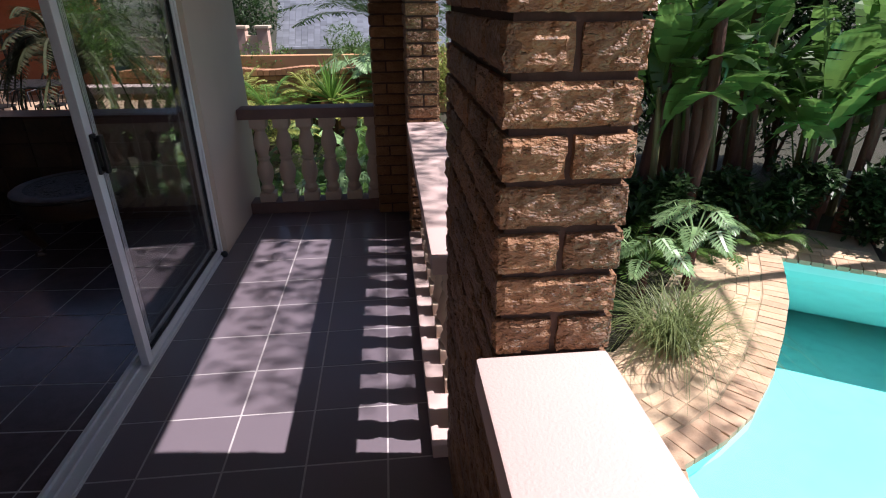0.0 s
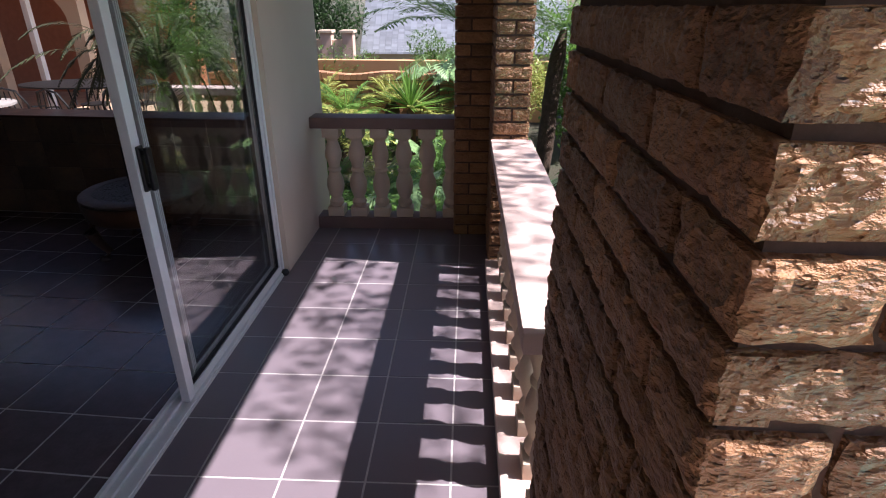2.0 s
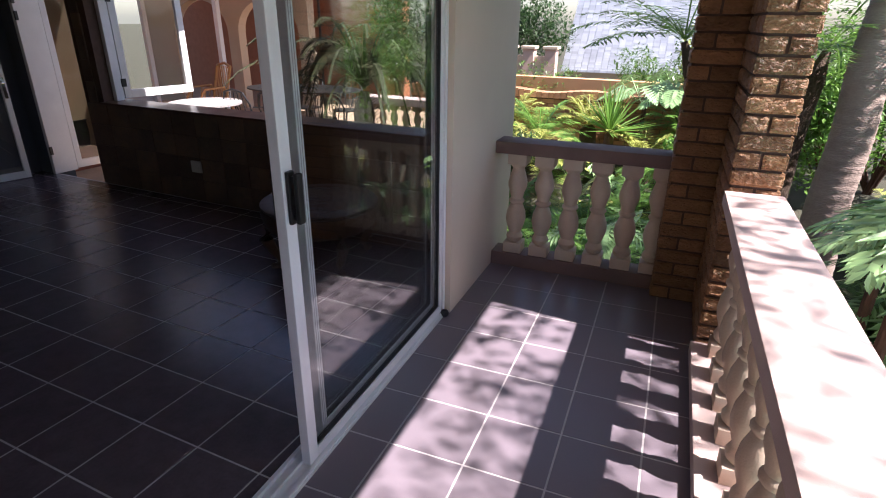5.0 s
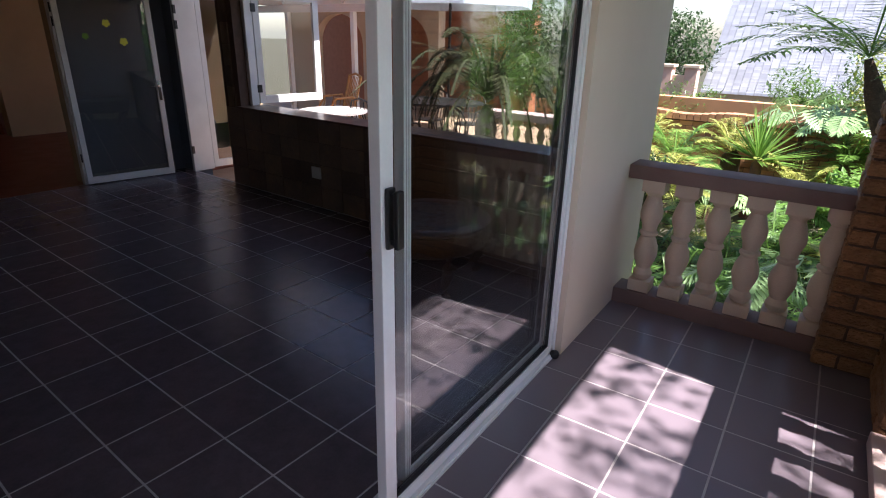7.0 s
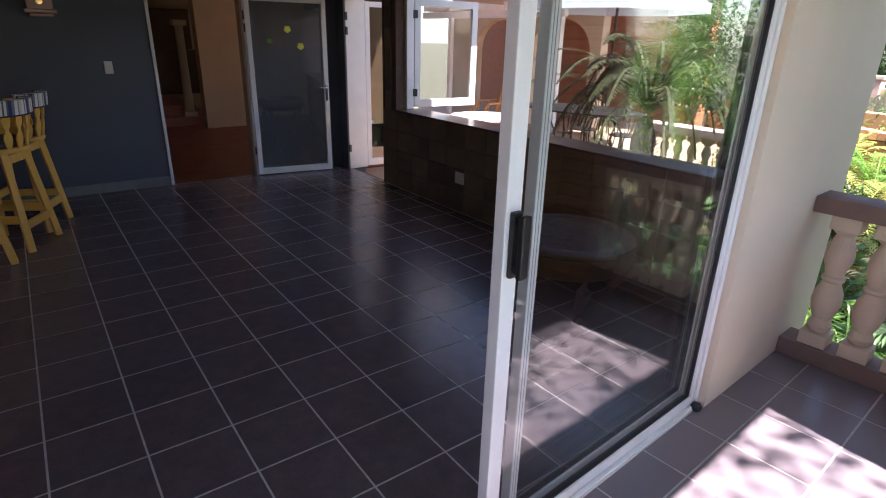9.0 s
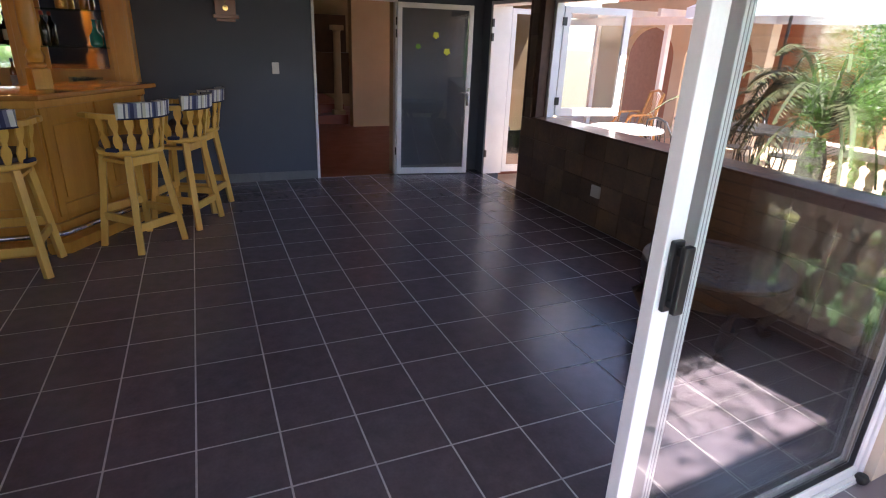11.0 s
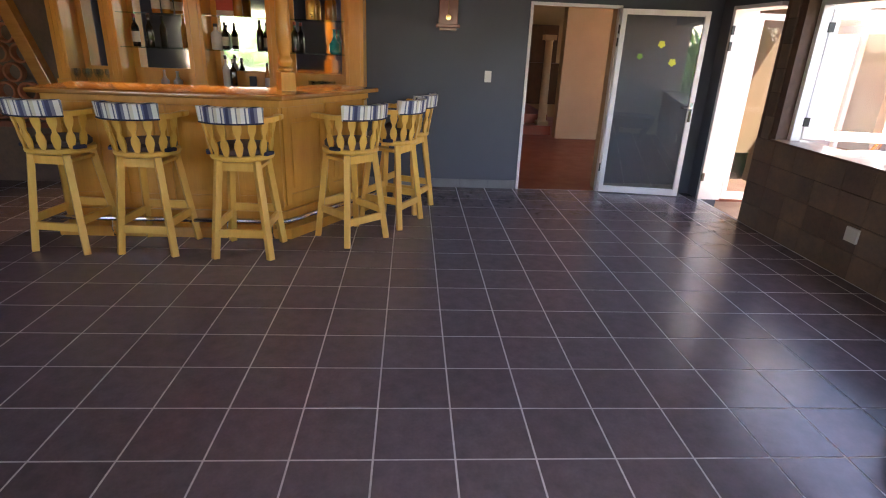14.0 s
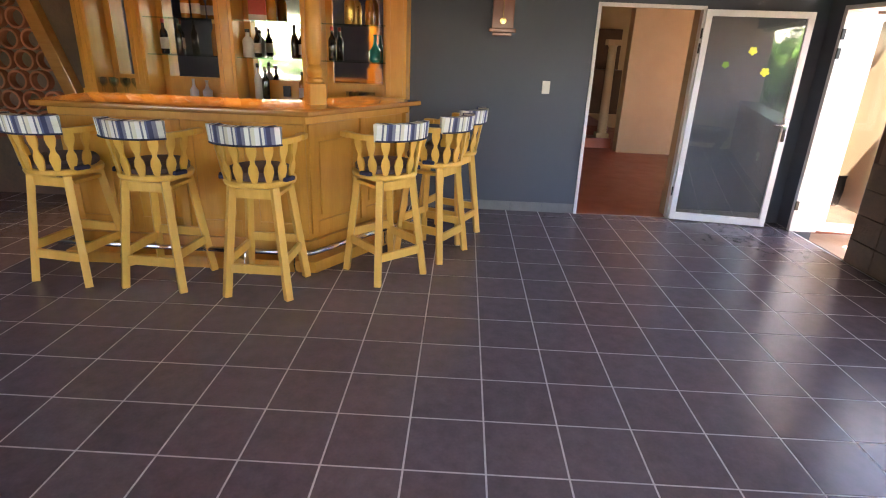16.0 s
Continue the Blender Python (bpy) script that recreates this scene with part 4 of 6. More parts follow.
# carved round table by the slate wall
tab = thing("round_table", "low round carved table with pale rim and glass centre", "table", pose(-2.42, 4.22, -0.03))
bm = bmesh.new()
lathe(bm, [(0.33, 0.455), (0.40, 0.455), (0.42, 0.468), (0.42, 0.482), (0.40, 0.495), (0.33, 0.492)], 40, Matrix(), False)
part("rim", bm, M["tablerim"], tab, "pale carved rim", True)
part("inlay", lathe(bmesh.new(), [(0.02, 0.470), (0.329, 0.470), (0.329, 0.489), (0.02, 0.489)], 36), M["fretwork"], tab, "dark patterned centre", True)
part("apron", lathe(bmesh.new(), [(0.36, 0.30), (0.40, 0.33), (0.42, 0.40), (0.42, 0.454), (0.30, 0.454), (0.30, 0.30)], 40), M["darkwood"], tab, "carved dark apron", True)
for k in range(4):
    a = radians(45 + 90 * k + 12)
    pts = [(r * math.cos(a), r * math.sin(a), z) for r, z in ((0.38, 0.34), (0.41, 0.26), (0.37, 0.17), (0.32, 0.09), (0.34, 0.035), (0.39, 0.05))]
    part("leg", tube(bmesh.new(), pts, [0.05, 0.048, 0.036, 0.028, 0.03, 0.02], 10), M["darkwood"], tab, "", True)


# ---- hall behind the doorway ----
M["hallcream"] = mat("hall_plaster", (0.5, 0.37, 0.22), 0.85, vary=0.08, scale=3, grain=160, bump=0.3)
structure("wall_hall_reveal", boxes((-7.105, 2.716, 0, -6.921, 2.73, 2.029), (-7.105, 3.69, 0, -6.921, 3.704, 2.029), (-7.105, 2.73, 2.01, -6.921, 3.69, 2.029)), M["hallcream"], "cream plastered reveal of the hall doorway")
structure("floor_hall", boxes((-14.2, 1.0, -0.3, -6.88, 7.2, -0.004)), M["redtile"], "red clay tiled hall floor")
structure("wall_hall_south", boxes((-14.2, 1.2, -0.1, -7.1, 1.4, 2.75)), M["hallcream"], "cream plastered hall wall")
structure("wall_hall_far", boxes((-14.2, 1.4, -0.1, -14.0, 7.2, 2.75)), M["hallcream"], "cream plastered hall end wall")
structure("wall_hall_block", boxes((-11.0, 4.14, -0.1, -10.75, 7.2, 2.75)), M["hallcream"], "cream plastered wall in the hall")
# the gap in this wall is unseen, added to bring daylight into the hall
structure("wall_hall_north", boxes((-10.75, 6.0, -0.1, -10.2, 6.2, 2.75), (-10.2, 6.0, 2.1, -9.4, 6.2, 2.75), (-9.4, 6.0, -0.1, -7.1, 6.2, 2.75)), M["hallcream"], "cream plastered hall wall with an unseen opening added to let daylight in")
structure("ceiling_hall", boxes((-14.2, 1.0, 2.6, -7.1, 7.2, 2.75)), M["ceiling"], "muted beige hall ceiling")
steps = thing("hall_steps", "two red tiled steps in the hall", "steps")
part("step", boxes((-14.0, 1.4, 0, -11.1, 4.13, 0.17), bevel=0.006), M["redtile"], steps)
part("step", boxes((-14.0, 1.4, 0.171, -11.45, 4.13, 0.34), bevel=0.006), M["redtile"], steps)
col = thing("hall_column", "slim cream plaster column at the hall steps", "column", pose(-11.25, 3.98, 0.171))
part("base", boxes((-0.11, -0.11, 0, 0.11, 0.11, 0.08), bevel=0.005), M["hallcream"], col)
part("shaft", lathe(bmesh.new(), [(0.085, 0.08), (0.08, 0.12), (0.07, 0.9), (0.068, 1.5), (0.085, 1.53)], 18), M["hallcream"], col, "", True)
part("capital", boxes((-0.11, -0.11, 1.53, 0.11, 0.11, 1.62), bevel=0.005), M["hallcream"], col)
cab = thing("hall_cabinet", "dark wooden cabinet at the end of the hall", "cabinet", pose(-13.7, 4.2, 0.341))
part("body", boxes((-0.25, -0.6, 0, 0.2, 0.6, 0.9), bevel=0.01), M["darkwood"], cab)
part("upper_case", boxes((-0.25, -0.55, 0.9, 0.0, 0.55, 1.7), bevel=0.01), M["darkwood"], cab)

# ---- patio north of the room ----
M["patiofloor"] = mat("patio_paving", (0.5, 0.35, 0.23), 0.8, vary=0.2, scale=6, grain=60, bump=0.4)
M["paleplaster"] = mat("pale_plaster", (0.66, 0.52, 0.38), 0.9, vary=0.1, scale=2, grain=90, bump=0.3)
M["pinkcolumn"] = mat("pink_plaster", (0.62, 0.42, 0.33), 0.85, vary=0.1, scale=4, grain=90, bump=0.3)
M["canvas"] = mat("blue_white_canvas", (0.55, 0.62, 0.74), 0.9, vary=0.15, scale=3, grain=200, bump=0.2, hue=(0.7, 0.72, 0.74), translucent=0.35)
structure("patio", boxes((-13.0, 5.06, -0.79, -4.3, 13.0, -0.1), (-13.0, 6.21, -0.1, -10.2, 6.3, -0.098)), M["patiofloor"], "sunlit orange patio paving")
structure("wall_patio", boxes((-14.0, 12.6, -0.79, -6.4, 12.9, 3.2)), M["terra"], "ochre plastered patio wall")
structure("wall_patio_low", boxes((-6.4, 13.6, -0.79, 1.5, 13.9, 0.55)), M["orange"], "low ochre garden wall")
# unseen roof, widened so arcade and paving fall into shade
structure("roof_patio", boxes((-13.0, 7.7, 2.96, -5.8, 12.9, 3.1)), M["terra"], "unseen roof over the patio wing, widened to shade the arcade")
outline = [(-11.6, -0.1), (-10.66, -0.1)]
for c in (-9.9, -8.1):
    outline += [(c - 0.76 * math.cos(k * math.pi / 14), 1.4 + 0.62 * math.sin(k * math.pi / 14)) for k in range(15)]
    outline += [(c + 0.76, -0.1), (c + (1.04 if c < -9 else 1.0), -0.1)]
outline += [(-7.1, 2.52), (-11.6, 2.52)]
bm = prism(bmesh.new(), outline, -10.4, -10.2)
bmesh.ops.rotate(bm, matrix=Matrix.Rotation(radians(90), 3, "X"), verts=bm.verts)
structure("wall_patio_arcade", bm, M["paleplaster"], "cream plastered arcade with round arches on the patio")
lintel = thing("patio_roof", "white timber posts and beam of the patio roof", "pergola")
part("beam", boxes((-11.3, 9.15, 2.0, -7.1, 9.25, 2.13), bevel=0.004), M["white_paint"], lintel)
for x in (-10.3, -8.35, -7.2):
    part("post", boxes((x - 0.045, 9.155, -0.1, x + 0.045, 9.245, 2.0), bevel=0.004), M["white_paint"], lintel)
for k in range(5):
    part("rafter", boxes((-10.9 + 0.85 * k, 8.9, 2.13, -10.82 + 0.85 * k, 10.19, 2.25)), M["white_paint"], lintel)


def iron_chair(m):
    ob = thing("iron_chair", "black cast iron garden chair by the patio table", "chair", m, "iron chairs round the patio table")
    part("seat", lathe(bmesh.new(), [(0.18, 0.43), (0.2, 0.435), (0.2, 0.45), (0.18, 0.452)], 20), M["iron"], ob, "", True)
    for a in (45, 135, 225, 315):
        c, s = math.cos(radians(a)), math.sin(radians(a))
        part("leg", tube(bmesh.new(), [(0.17 * c, 0.17 * s, 0.43), (0.2 * c, 0.2 * s, 0.2), (0.24 * c, 0.24 * s, 0)], 0.012, 6), M["iron"], ob, "", True)
    back_rim = part("backrest", tube(bmesh.new(), [(-0.2, -0.1, 0.44), (-0.22, -0.18, 0.7), (-0.15, -0.22, 0.86), (0, -0.23, 0.9), (0.15, -0.22, 0.86), (0.22, -0.18, 0.7), (0.2, -0.1, 0.44)], 0.013, 6), M["iron"], ob, "", True)
    for k in range(5):
        x = -0.12 + 0.06 * k
        part("bar", tube(bmesh.new(), [(x, -0.17, 0.44), (x * 1.3, -0.21, 0.66), (x, -0.22, 0.86)], 0.007, 5), M["iron"], back_rim, "", True)
    for sx in (-1, 1):
        part("arm", tube(bmesh.new(), [(0.2 * sx, -0.1, 0.66), (0.24 * sx, 0.08, 0.64), (0.2 * sx, 0.14, 0.44)], 0.01, 5), M["iron"], ob, "", True)
    return ob


table = thing("patio_table", "long black cast iron patio table", "table", pose(-5.35, 7.75, -0.1, 0, 0, 8))
bm = lathe(bmesh.new(), [(0.5, 0.82), (0.55, 0.825), (0.55, 0.845), (0.5, 0.85)], 36)
bmesh.ops.scale(bm, vec=(1.6, 0.95, 1), verts=bm.verts)
part("top", bm, M["iron"], table, "", True)
for x, y in ((-0.5, -0.25), (0.5, -0.25), (0.5, 0.25), (-0.5, 0.25)):
    part("leg", tube(bmesh.new(), [(x * 0.9, y * 0.9, 0.82), (x * 0.75, y * 0.75, 0.45), (x, y, 0.0)], 0.022, 8), M["iron"], table, "", True)
ch = iron_chair(pose(-5.75, 7.0, -0.1, 0, 0, 4))
for x, y, a in ((-5.1, 6.95, -10), (-4.55, 7.25, 30), (-5.9, 8.5, 180), (-5.2, 8.55, 175)):
    copy_thing(ch, pose(x, y, -0.1, 0, 0, a))
um = thing("patio_umbrella", "large pale blue and white patio umbrella", "umbrella", pose(-6.0, 9.1, -0.1))
part("base", lathe(bmesh.new(), [(0.24, 0), (0.25, 0.05), (0.06, 0.09), (0.03, 0.2)], 20), M["iron"], um, "", True)
part("pole", rod(bmesh.new(), (0, 0, 0.2), (0, 0, 2.72), 0.022), M["iron"], um)
bm = bmesh.new()
tipv = bm.verts.new((0, 0, 2.87))
ring = [bm.verts.new((1.35 * math.cos(k * math.pi / 4), 1.35 * math.sin(k * math.pi / 4), 2.28)) for k in range(8)]
ring2 = [bm.verts.new((v.co.x, v.co.y, 2.14)) for v in ring]
for k in range(8):
    bm.faces.new((tipv, ring[k], ring[(k + 1) % 8]))
    bm.faces.new((ring[k], ring2[k], ring2[(k + 1) % 8], ring[(k + 1) % 8]))
part("canopy", bm, M["canvas"], um, "pale canvas canopy")
for k in range(8):
    a = k * math.pi / 4
    part("rib", rod(bmesh.new(), (0, 0, 2.84), (1.34 * math.cos(a), 1.34 * math.sin(a), 2.27), 0.008, 0.008, 6), M["iron"], um)
rc = thing("rattan_chair", "honey coloured rattan armchair on the patio", "chair", pose(-8.1, 8.5, -0.1, 0, 0, 160))
bm = bmesh.new()
for x in (-0.27, 0.27):
    tube(bm, [(x, 0.28, 0), (x, 0.27, 0.42), (x, 0.15, 0.62), (x, -0.2, 0.64), (x, -0.3, 0.3), (x, -0.34, 0)], 0.022, 8)
    tube(bm, [(x, -0.2, 0.36), (x, -0.36, 0.98)], 0.02, 8)
    for k in range(3):
        tube(bm, [(x, 0.2 - 0.16 * k, 0.36), (x, 0.13 - 0.16 * k, 0.62)], 0.01, 6)
part("frame", bm, M["rattan"], rc, "", True)
bm = bmesh.new()
for k in range(9):
    tube(bm, [(-0.27 + 0.0675 * k, -0.2, 0.37), (-0.27 + 0.0675 * k, -0.36, 0.98)], 0.009, 5)
tube(bm, [(-0.27, -0.36, 0.98), (0, -0.38, 1.03), (0.27, -0.36, 0.98)], 0.022, 8)
part("backrest", bm, M["rattan"], rc, "", True)
part("seat", boxes((-0.27, -0.24, 0.33, 0.27, 0.26, 0.38), bevel=0.015), M["rattan"], rc)
part("cushion", boxes((-0.25, -0.22, 0.381, 0.25, 0.25, 0.45), bevel=0.03), M["lace"], rc, "pale seat cushion", True)
st = thing("side_table", "round patio side table with pale lace cloth", "table", pose(-5.9, 6.45, -0.1))
part("pedestal", lathe(bmesh.new(), [(0.2, 0), (0.2, 0.03), (0.05, 0.06), (0.05, 0.7), (0.2, 0.73)], 20), M["iron"], st, "", True)
part("top", lathe(bmesh.new(), [(0.42, 0.731), (0.45, 0.735), (0.45, 0.76), (0.02, 0.762)], 32), M["lace"], st, "pale lace covered top", True)
pot = thing("patio_pot", "dark woven pot standing on the patio", "pot", pose(-7.9, 5.9, -0.1))
part("body", lathe(bmesh.new(), [(0.14, 0), (0.18, 0.05), (0.21, 0.28), (0.2, 0.42), (0.22, 0.46), (0.19, 0.46), (0.17, 0.4), (0.02, 0.38)], 24), M["iron"], pot, "", True)
ob = thing("balustrade", "low white balustrade at the patio edge", "balustrade", pose(-4.0, 8.15, -0.42))
part("plinth", boxes((-0.55, -0.12, -0.37, 1.2, 0.12, 0.35), bevel=0.006), M["cap"], ob)
part("coping", boxes((-0.55, -0.14, 0.98, 1.2, 0.14, 1.08), bevel=0.008), M["cap"], ob)
pb = baluster_mesh(0.63, 1.0)
for k in range(9):
    piece("baluster", pb, ob, pose(-0.45 + 0.19 * k, 0, 0.35))

# ---- garden: ground, pool, walls, house ----
POOL = [(1.50, -5.0), (1.56, 0.2), (1.72, 1.7), (1.90, 2.31), (2.24, 2.47), (2.55, 2.67), (2.98, 3.08), (3.36, 3.52), (3.78, 4.05), (4.08, 4.53), (4.29, 4.90), (5.07, 4.42), (8.0, 2.62), (8.0, -5.0)]
WATER = -0.90


def inside(p, poly):
    hit = False
    for i in range(len(poly)):
        a, b = poly[i], poly[i - 1]
        if (a[1] > p[1]) != (b[1] > p[1]) and p[0] < (b[0] - a[0]) * (p[1] - a[1]) / (b[1] - a[1]) + a[0]:
            hit = not hit
    return hit


def ring_offset(poly, d):
    out = []
    k = len(poly)
    for i in range(k):
        a, b, c = Vector(poly[i - 1]), Vector(poly[i]), Vector(poly[(i + 1) % k])
        n1 = Vector(((b - a).y, -(b - a).x)).normalized()
        n2 = Vector(((c - b).y, -(c - b).x)).normalized()
        n = (n1 + n2).normalized()
        out.append(tuple(b + n * d / max(0.5, n.dot(n1))))
    return out


# the ground is one sheet with the pool cut out of it
bm = bmesh.new()
def ring_verts(poly, z):
    return [bm.verts.new((x, y, z)) for x, y in poly]
big = ring_verts([(-200.0, -200.0), (200.0, -200.0), (200.0, 200.0), (-200.0, 200.0)], -0.8)
hole = ring_verts(POOL, -0.8)
edges = [bm.edges.new((a, b)) for loop in (big, hole) for a, b in zip(loop, loop[1:] + loop[:1])]
bmesh.ops.triangle_fill(bm, use_beauty=True, edges=edges)
bm.faces.ensure_lookup_table()
dead = [f for f in bm.faces if inside(tuple(f.calc_center_median()[:2]), POOL)]
bmesh.ops.delete(bm, geom=dead, context="FACES")
structure("ground", bm, M["soil"], "dark garden soil reaching to the horizon", VM)
bm = bmesh.new()
top = [bm.verts.new((x, y, -0.8)) for x, y in POOL]
rings = [top]
for inset, z in ((-0.12, -1.15), (-0.35, -1.5), (-0.8, -1.75), (-1.5, -1.9)):
    rings.append([bm.verts.new((x, y, z)) for x, y in ring_offset(POOL, inset)])
for upper, low in zip(rings, rings[1:]):
    for i in range(len(upper)):
        bm.faces.new((upper[i], upper[(i + 1) % len(upper)], low[(i + 1) % len(upper)], low[i]))
bm.faces.new(rings[-1])
structure("pool_shell", bm, M["poolshell"], "turquoise plastered swimming pool", VM, True)
bm = bmesh.new()
bm.faces.new([bm.verts.new((x, y, WATER)) for x, y in POOL])
water = structure("water", bm, M["water"], "clear turquoise pool water", VM)
M["slate"] = mat("slate_shingle", (0.72, 0.73, 0.76), 0.6, vary=0.2, scale=3, grain=40, bump=0.4, hue=(0.58, 0.59, 0.63), island=0.15)
M["gardenbrick"] = mat("garden_brick", (0.46, 0.24, 0.12), 0.85, vary=0.25, scale=6, grain=60, bump=0.6, hue=(0.34, 0.16, 0.08), island=0.2)

# garden wall of brick with an arched top course
gw = thing("garden_wall", "weathered brick garden wall with scalloped top", "wall", VM)
part("core", boxes((-5.0, 12.03, -0.8, 1.2, 12.22, 0.33)), M["mortar"], gw)
bm = bmesh.new()
for j in range(13):
    for i in range(27):
        u = -5.0 + 0.232 * i + (0.116 if j % 2 else 0)
        box(bm, u, 12.0, -0.8 + 0.086 * j, u + 0.222, 12.05, -0.725 + 0.086 * j)
courses = part("courses", bm, M["gardenbrick"], gw)
courses["kind"] = "stuff"
bm = bmesh.new()
for i in range(54):
    u = -5.0 + 0.116 * i
    box(bm, u, 11.96, 0.33, u + 0.106, 12.25, 0.46 + 0.03 * math.sin(i * 0.45))
caps = part("capping", bm, M["gardenbrick"], gw)
caps["kind"] = "stuff"

# neighbour's tall slate roof
house = thing("slate_house", "neighbouring house with steep grey slate roof", "house", VM)
part("wall", boxes((-4.2, 25.6, -0.8, 4.5, 31.0, 0.0)), M["paleplaster"], house)
bm = bmesh.new()
for j in range(92):
    s = j / 92
    z0, v = -0.2 + 9.0 * s, 25.3 + 2.6 * s
    u0, u1 = -4.35 + 1.1 * s, 4.6 - 1.1 * s
    n = 34
    for i in range(n):
        a, b = u0 + (u1 - u0) * i / n, u0 + (u1 - u0) * (i + 1) / n
        box(bm, a + 0.006, v, z0, b - 0.006, v + 0.09, z0 + 0.104)
shing = part("shingles", bm, M["slate"], house)
shing["kind"] = "stuff"
bm = bmesh.new()
lo = [bm.verts.new(p) for p in ((-4.35, 25.4, -0.2), (4.6, 25.4, -0.2), (4.6, 31.0, -0.2), (-4.35, 31.0, -0.2))]
hi = [bm.verts.new(p) for p in ((-3.25, 28.05, 8.8), (3.5, 28.05, 8.8), (3.5, 28.5, 8.8), (-3.25, 28.5, 8.8))]
bm.faces.new(hi)
for i in range(4):
    bm.faces.new((lo[i], lo[(i + 1) % 4], hi[(i + 1) % 4], hi[i]))
part("roof", bm, M["slate"], house)
gp = thing("pillared_wall", "pale plastered wall with capped pillars down the garden", "wall", VM)
part("wall", boxes((-7.0, 18.05, -0.8, -3.2, 18.3, 0.75)), M["paleplaster"], gp)
for u in (-4.6, -4.0, -3.35):
    pl = part("pillar", boxes((u - 0.16, 17.95, -0.8, u + 0.16, 18.35, 0.95), bevel=0.01), M["pinkcolumn"], gp)
    part("cap", boxes((u - 0.21, 17.9, 0.951, u + 0.21, 18.4, 1.03), bevel=0.01), M["paleplaster"], pl)


# ---- plants ----
class Leaves:
    """Gathers leaf blades into one mesh."""

    def __init__(self, seed):
        self.v, self.f, self.r = [], [], random.Random(seed)

    def blade(self, base, tip, width, up=Vector((0, 0, 1)), fold=0.25, mid=0.45):
        d = tip - base
        side = d.cross(up)
        if side.length < 1e-6:
            side = d.cross(Vector((1, 0, 0)))
        side = side.normalized() * width / 2
        n = side.cross(d).normalized()
        c = base + d * mid
        i = len(self.v)
        self.v += [base, c + side + n * width * fold, tip, c - side + n * width * fold, c]
        self.f += [(i, i + 1, i + 4), (i + 1, i + 2, i + 4), (i + 2, i + 3, i + 4), (i + 3, i, i + 4)]

    def frond(self, base, heading, rise, length, droop, pairs, plen, pwid, stem=0.008, bare=0.12):
        """A feathered frond: a drooping rib with leaflets on both sides."""
        h = Vector((math.cos(heading), math.sin(heading), 0))
        side = Vector((-h.y, h.x, 0))
        pts = []
        for k in range(pairs + 1):
            s = k / pairs
            pts.append(base + h * length * s * math.cos(rise) * (1 - 0.15 * s) + Vector((0, 0, length * (s * math.sin(rise) - droop * s * s))))
        for a, b in zip(pts, pts[1:]):
            i = len(self.v)
            w = side * stem
            self.v += [a - w, a + w, b + w, b - w]
            self.f.append((i, i + 1, i + 2, i + 3))
        for k in range(int(pairs * bare), pairs + 1):
            s = k / pairs
            ll = plen * (math.sin(math.pi * min(1, 0.12 + 0.88 * s)) ** 0.6) * self.r.uniform(0.85, 1.1)
            fwd = (pts[min(k + 1, pairs)] - pts[max(k - 1, 0)]).normalized()
            for sg in (-1, 1):
                d = (side * sg + fwd * 0.55 + Vector((0, 0, self.r.uniform(-0.35, 0.05)))).normalized()
                self.blade(pts[k], pts[k] + d * ll, pwid, fold=0.1)

    def broad(self, base, heading, rise, length, width, droop, cuts=0, seg=9):
        """A broad banana-like blade, torn along its edges where cuts is set."""
        h = Vector((math.cos(heading), math.sin(heading), 0))
        side = Vector((-h.y, h.x, 0))
        rows = []
        for k in range(seg + 1):
            s = k / seg
            c = base + h * length * s * math.cos(rise) + Vector((0, 0, length * (s * math.sin(rise) - droop * s * s)))
            w = width / 2 * (math.sin(math.pi * (0.06 + 0.92 * s)) ** 0.55)
            rows.append((c, w))
        for k in range(seg):
            (a, wa), (b, wb) = rows[k], rows[k + 1]
            for sg in (-1, 1):
                gap = 0.75 if cuts and self.r.random() < cuts else 1.0
                sag = Vector((0, 0, -self.r.uniform(0, 0.25 if cuts else 0.05) * wa))
                up = Vector((0, 0, 0.18 * wa))
                i = len(self.v)
                self.v += [a, a + side * sg * wa + up + sag, a + (b - a) * gap + side * sg * (wa + (wb - wa) * gap) + up + sag, b]
                self.f.append((i, i + 1, i + 2, i + 3))

    def split(self, base, heading, rise, size, lobes=12, stalk=0.5):
        """A large deeply lobed leaf on a stalk."""
        h = Vector((math.cos(heading), math.sin(heading), 0))
        side = Vector((-h.y, h.x, 0))
        k0 = base + h * stalk * math.cos(rise) + Vector((0, 0, stalk * math.sin(rise)))
        i = len(self.v)
        w = side * 0.007
        self.v += [base - w, base + w, k0 + w, k0 - w]
        self.f.append((i, i + 1, i + 2, i + 3))
        tilt = -0.55
        fw = h * math.cos(tilt) + Vector((0, 0, math.sin(tilt)))
        n = fw.cross(side).normalized()
        for k in range(lobes):
            s = k / (lobes - 1)
            c = k0 + fw * size * (0.75 * s - 0.1)
            ll = size * 0.55 * (1 - 0.55 * s ** 1.5)
            for sg in (-1, 1):
                d = (side * sg * (1 - 0.5 * s) + fw * (0.25 + 0.75 * s) - n * 0.12).normalized()
                self.blade(c - fw * size * 0.03, c + d * ll * self.r.uniform(0.85, 1.1), size * 0.085, up=n, fold=0.12, mid=0.55)
                half = c + d * ll * 0.5
                self.blade(half, half + (d * 0.75 + fw * 0.5 - n * 0.1).normalized() * ll * 0.36, size * 0.06, up=n, fold=0.12, mid=0.4)
            if k < lobes - 1:
                i = len(self.v)
                c2 = k0 + fw * size * (0.75 * (k + 1) / (lobes - 1) - 0.1)
                ww = side * size * 0.075 * (1 - 0.6 * s)
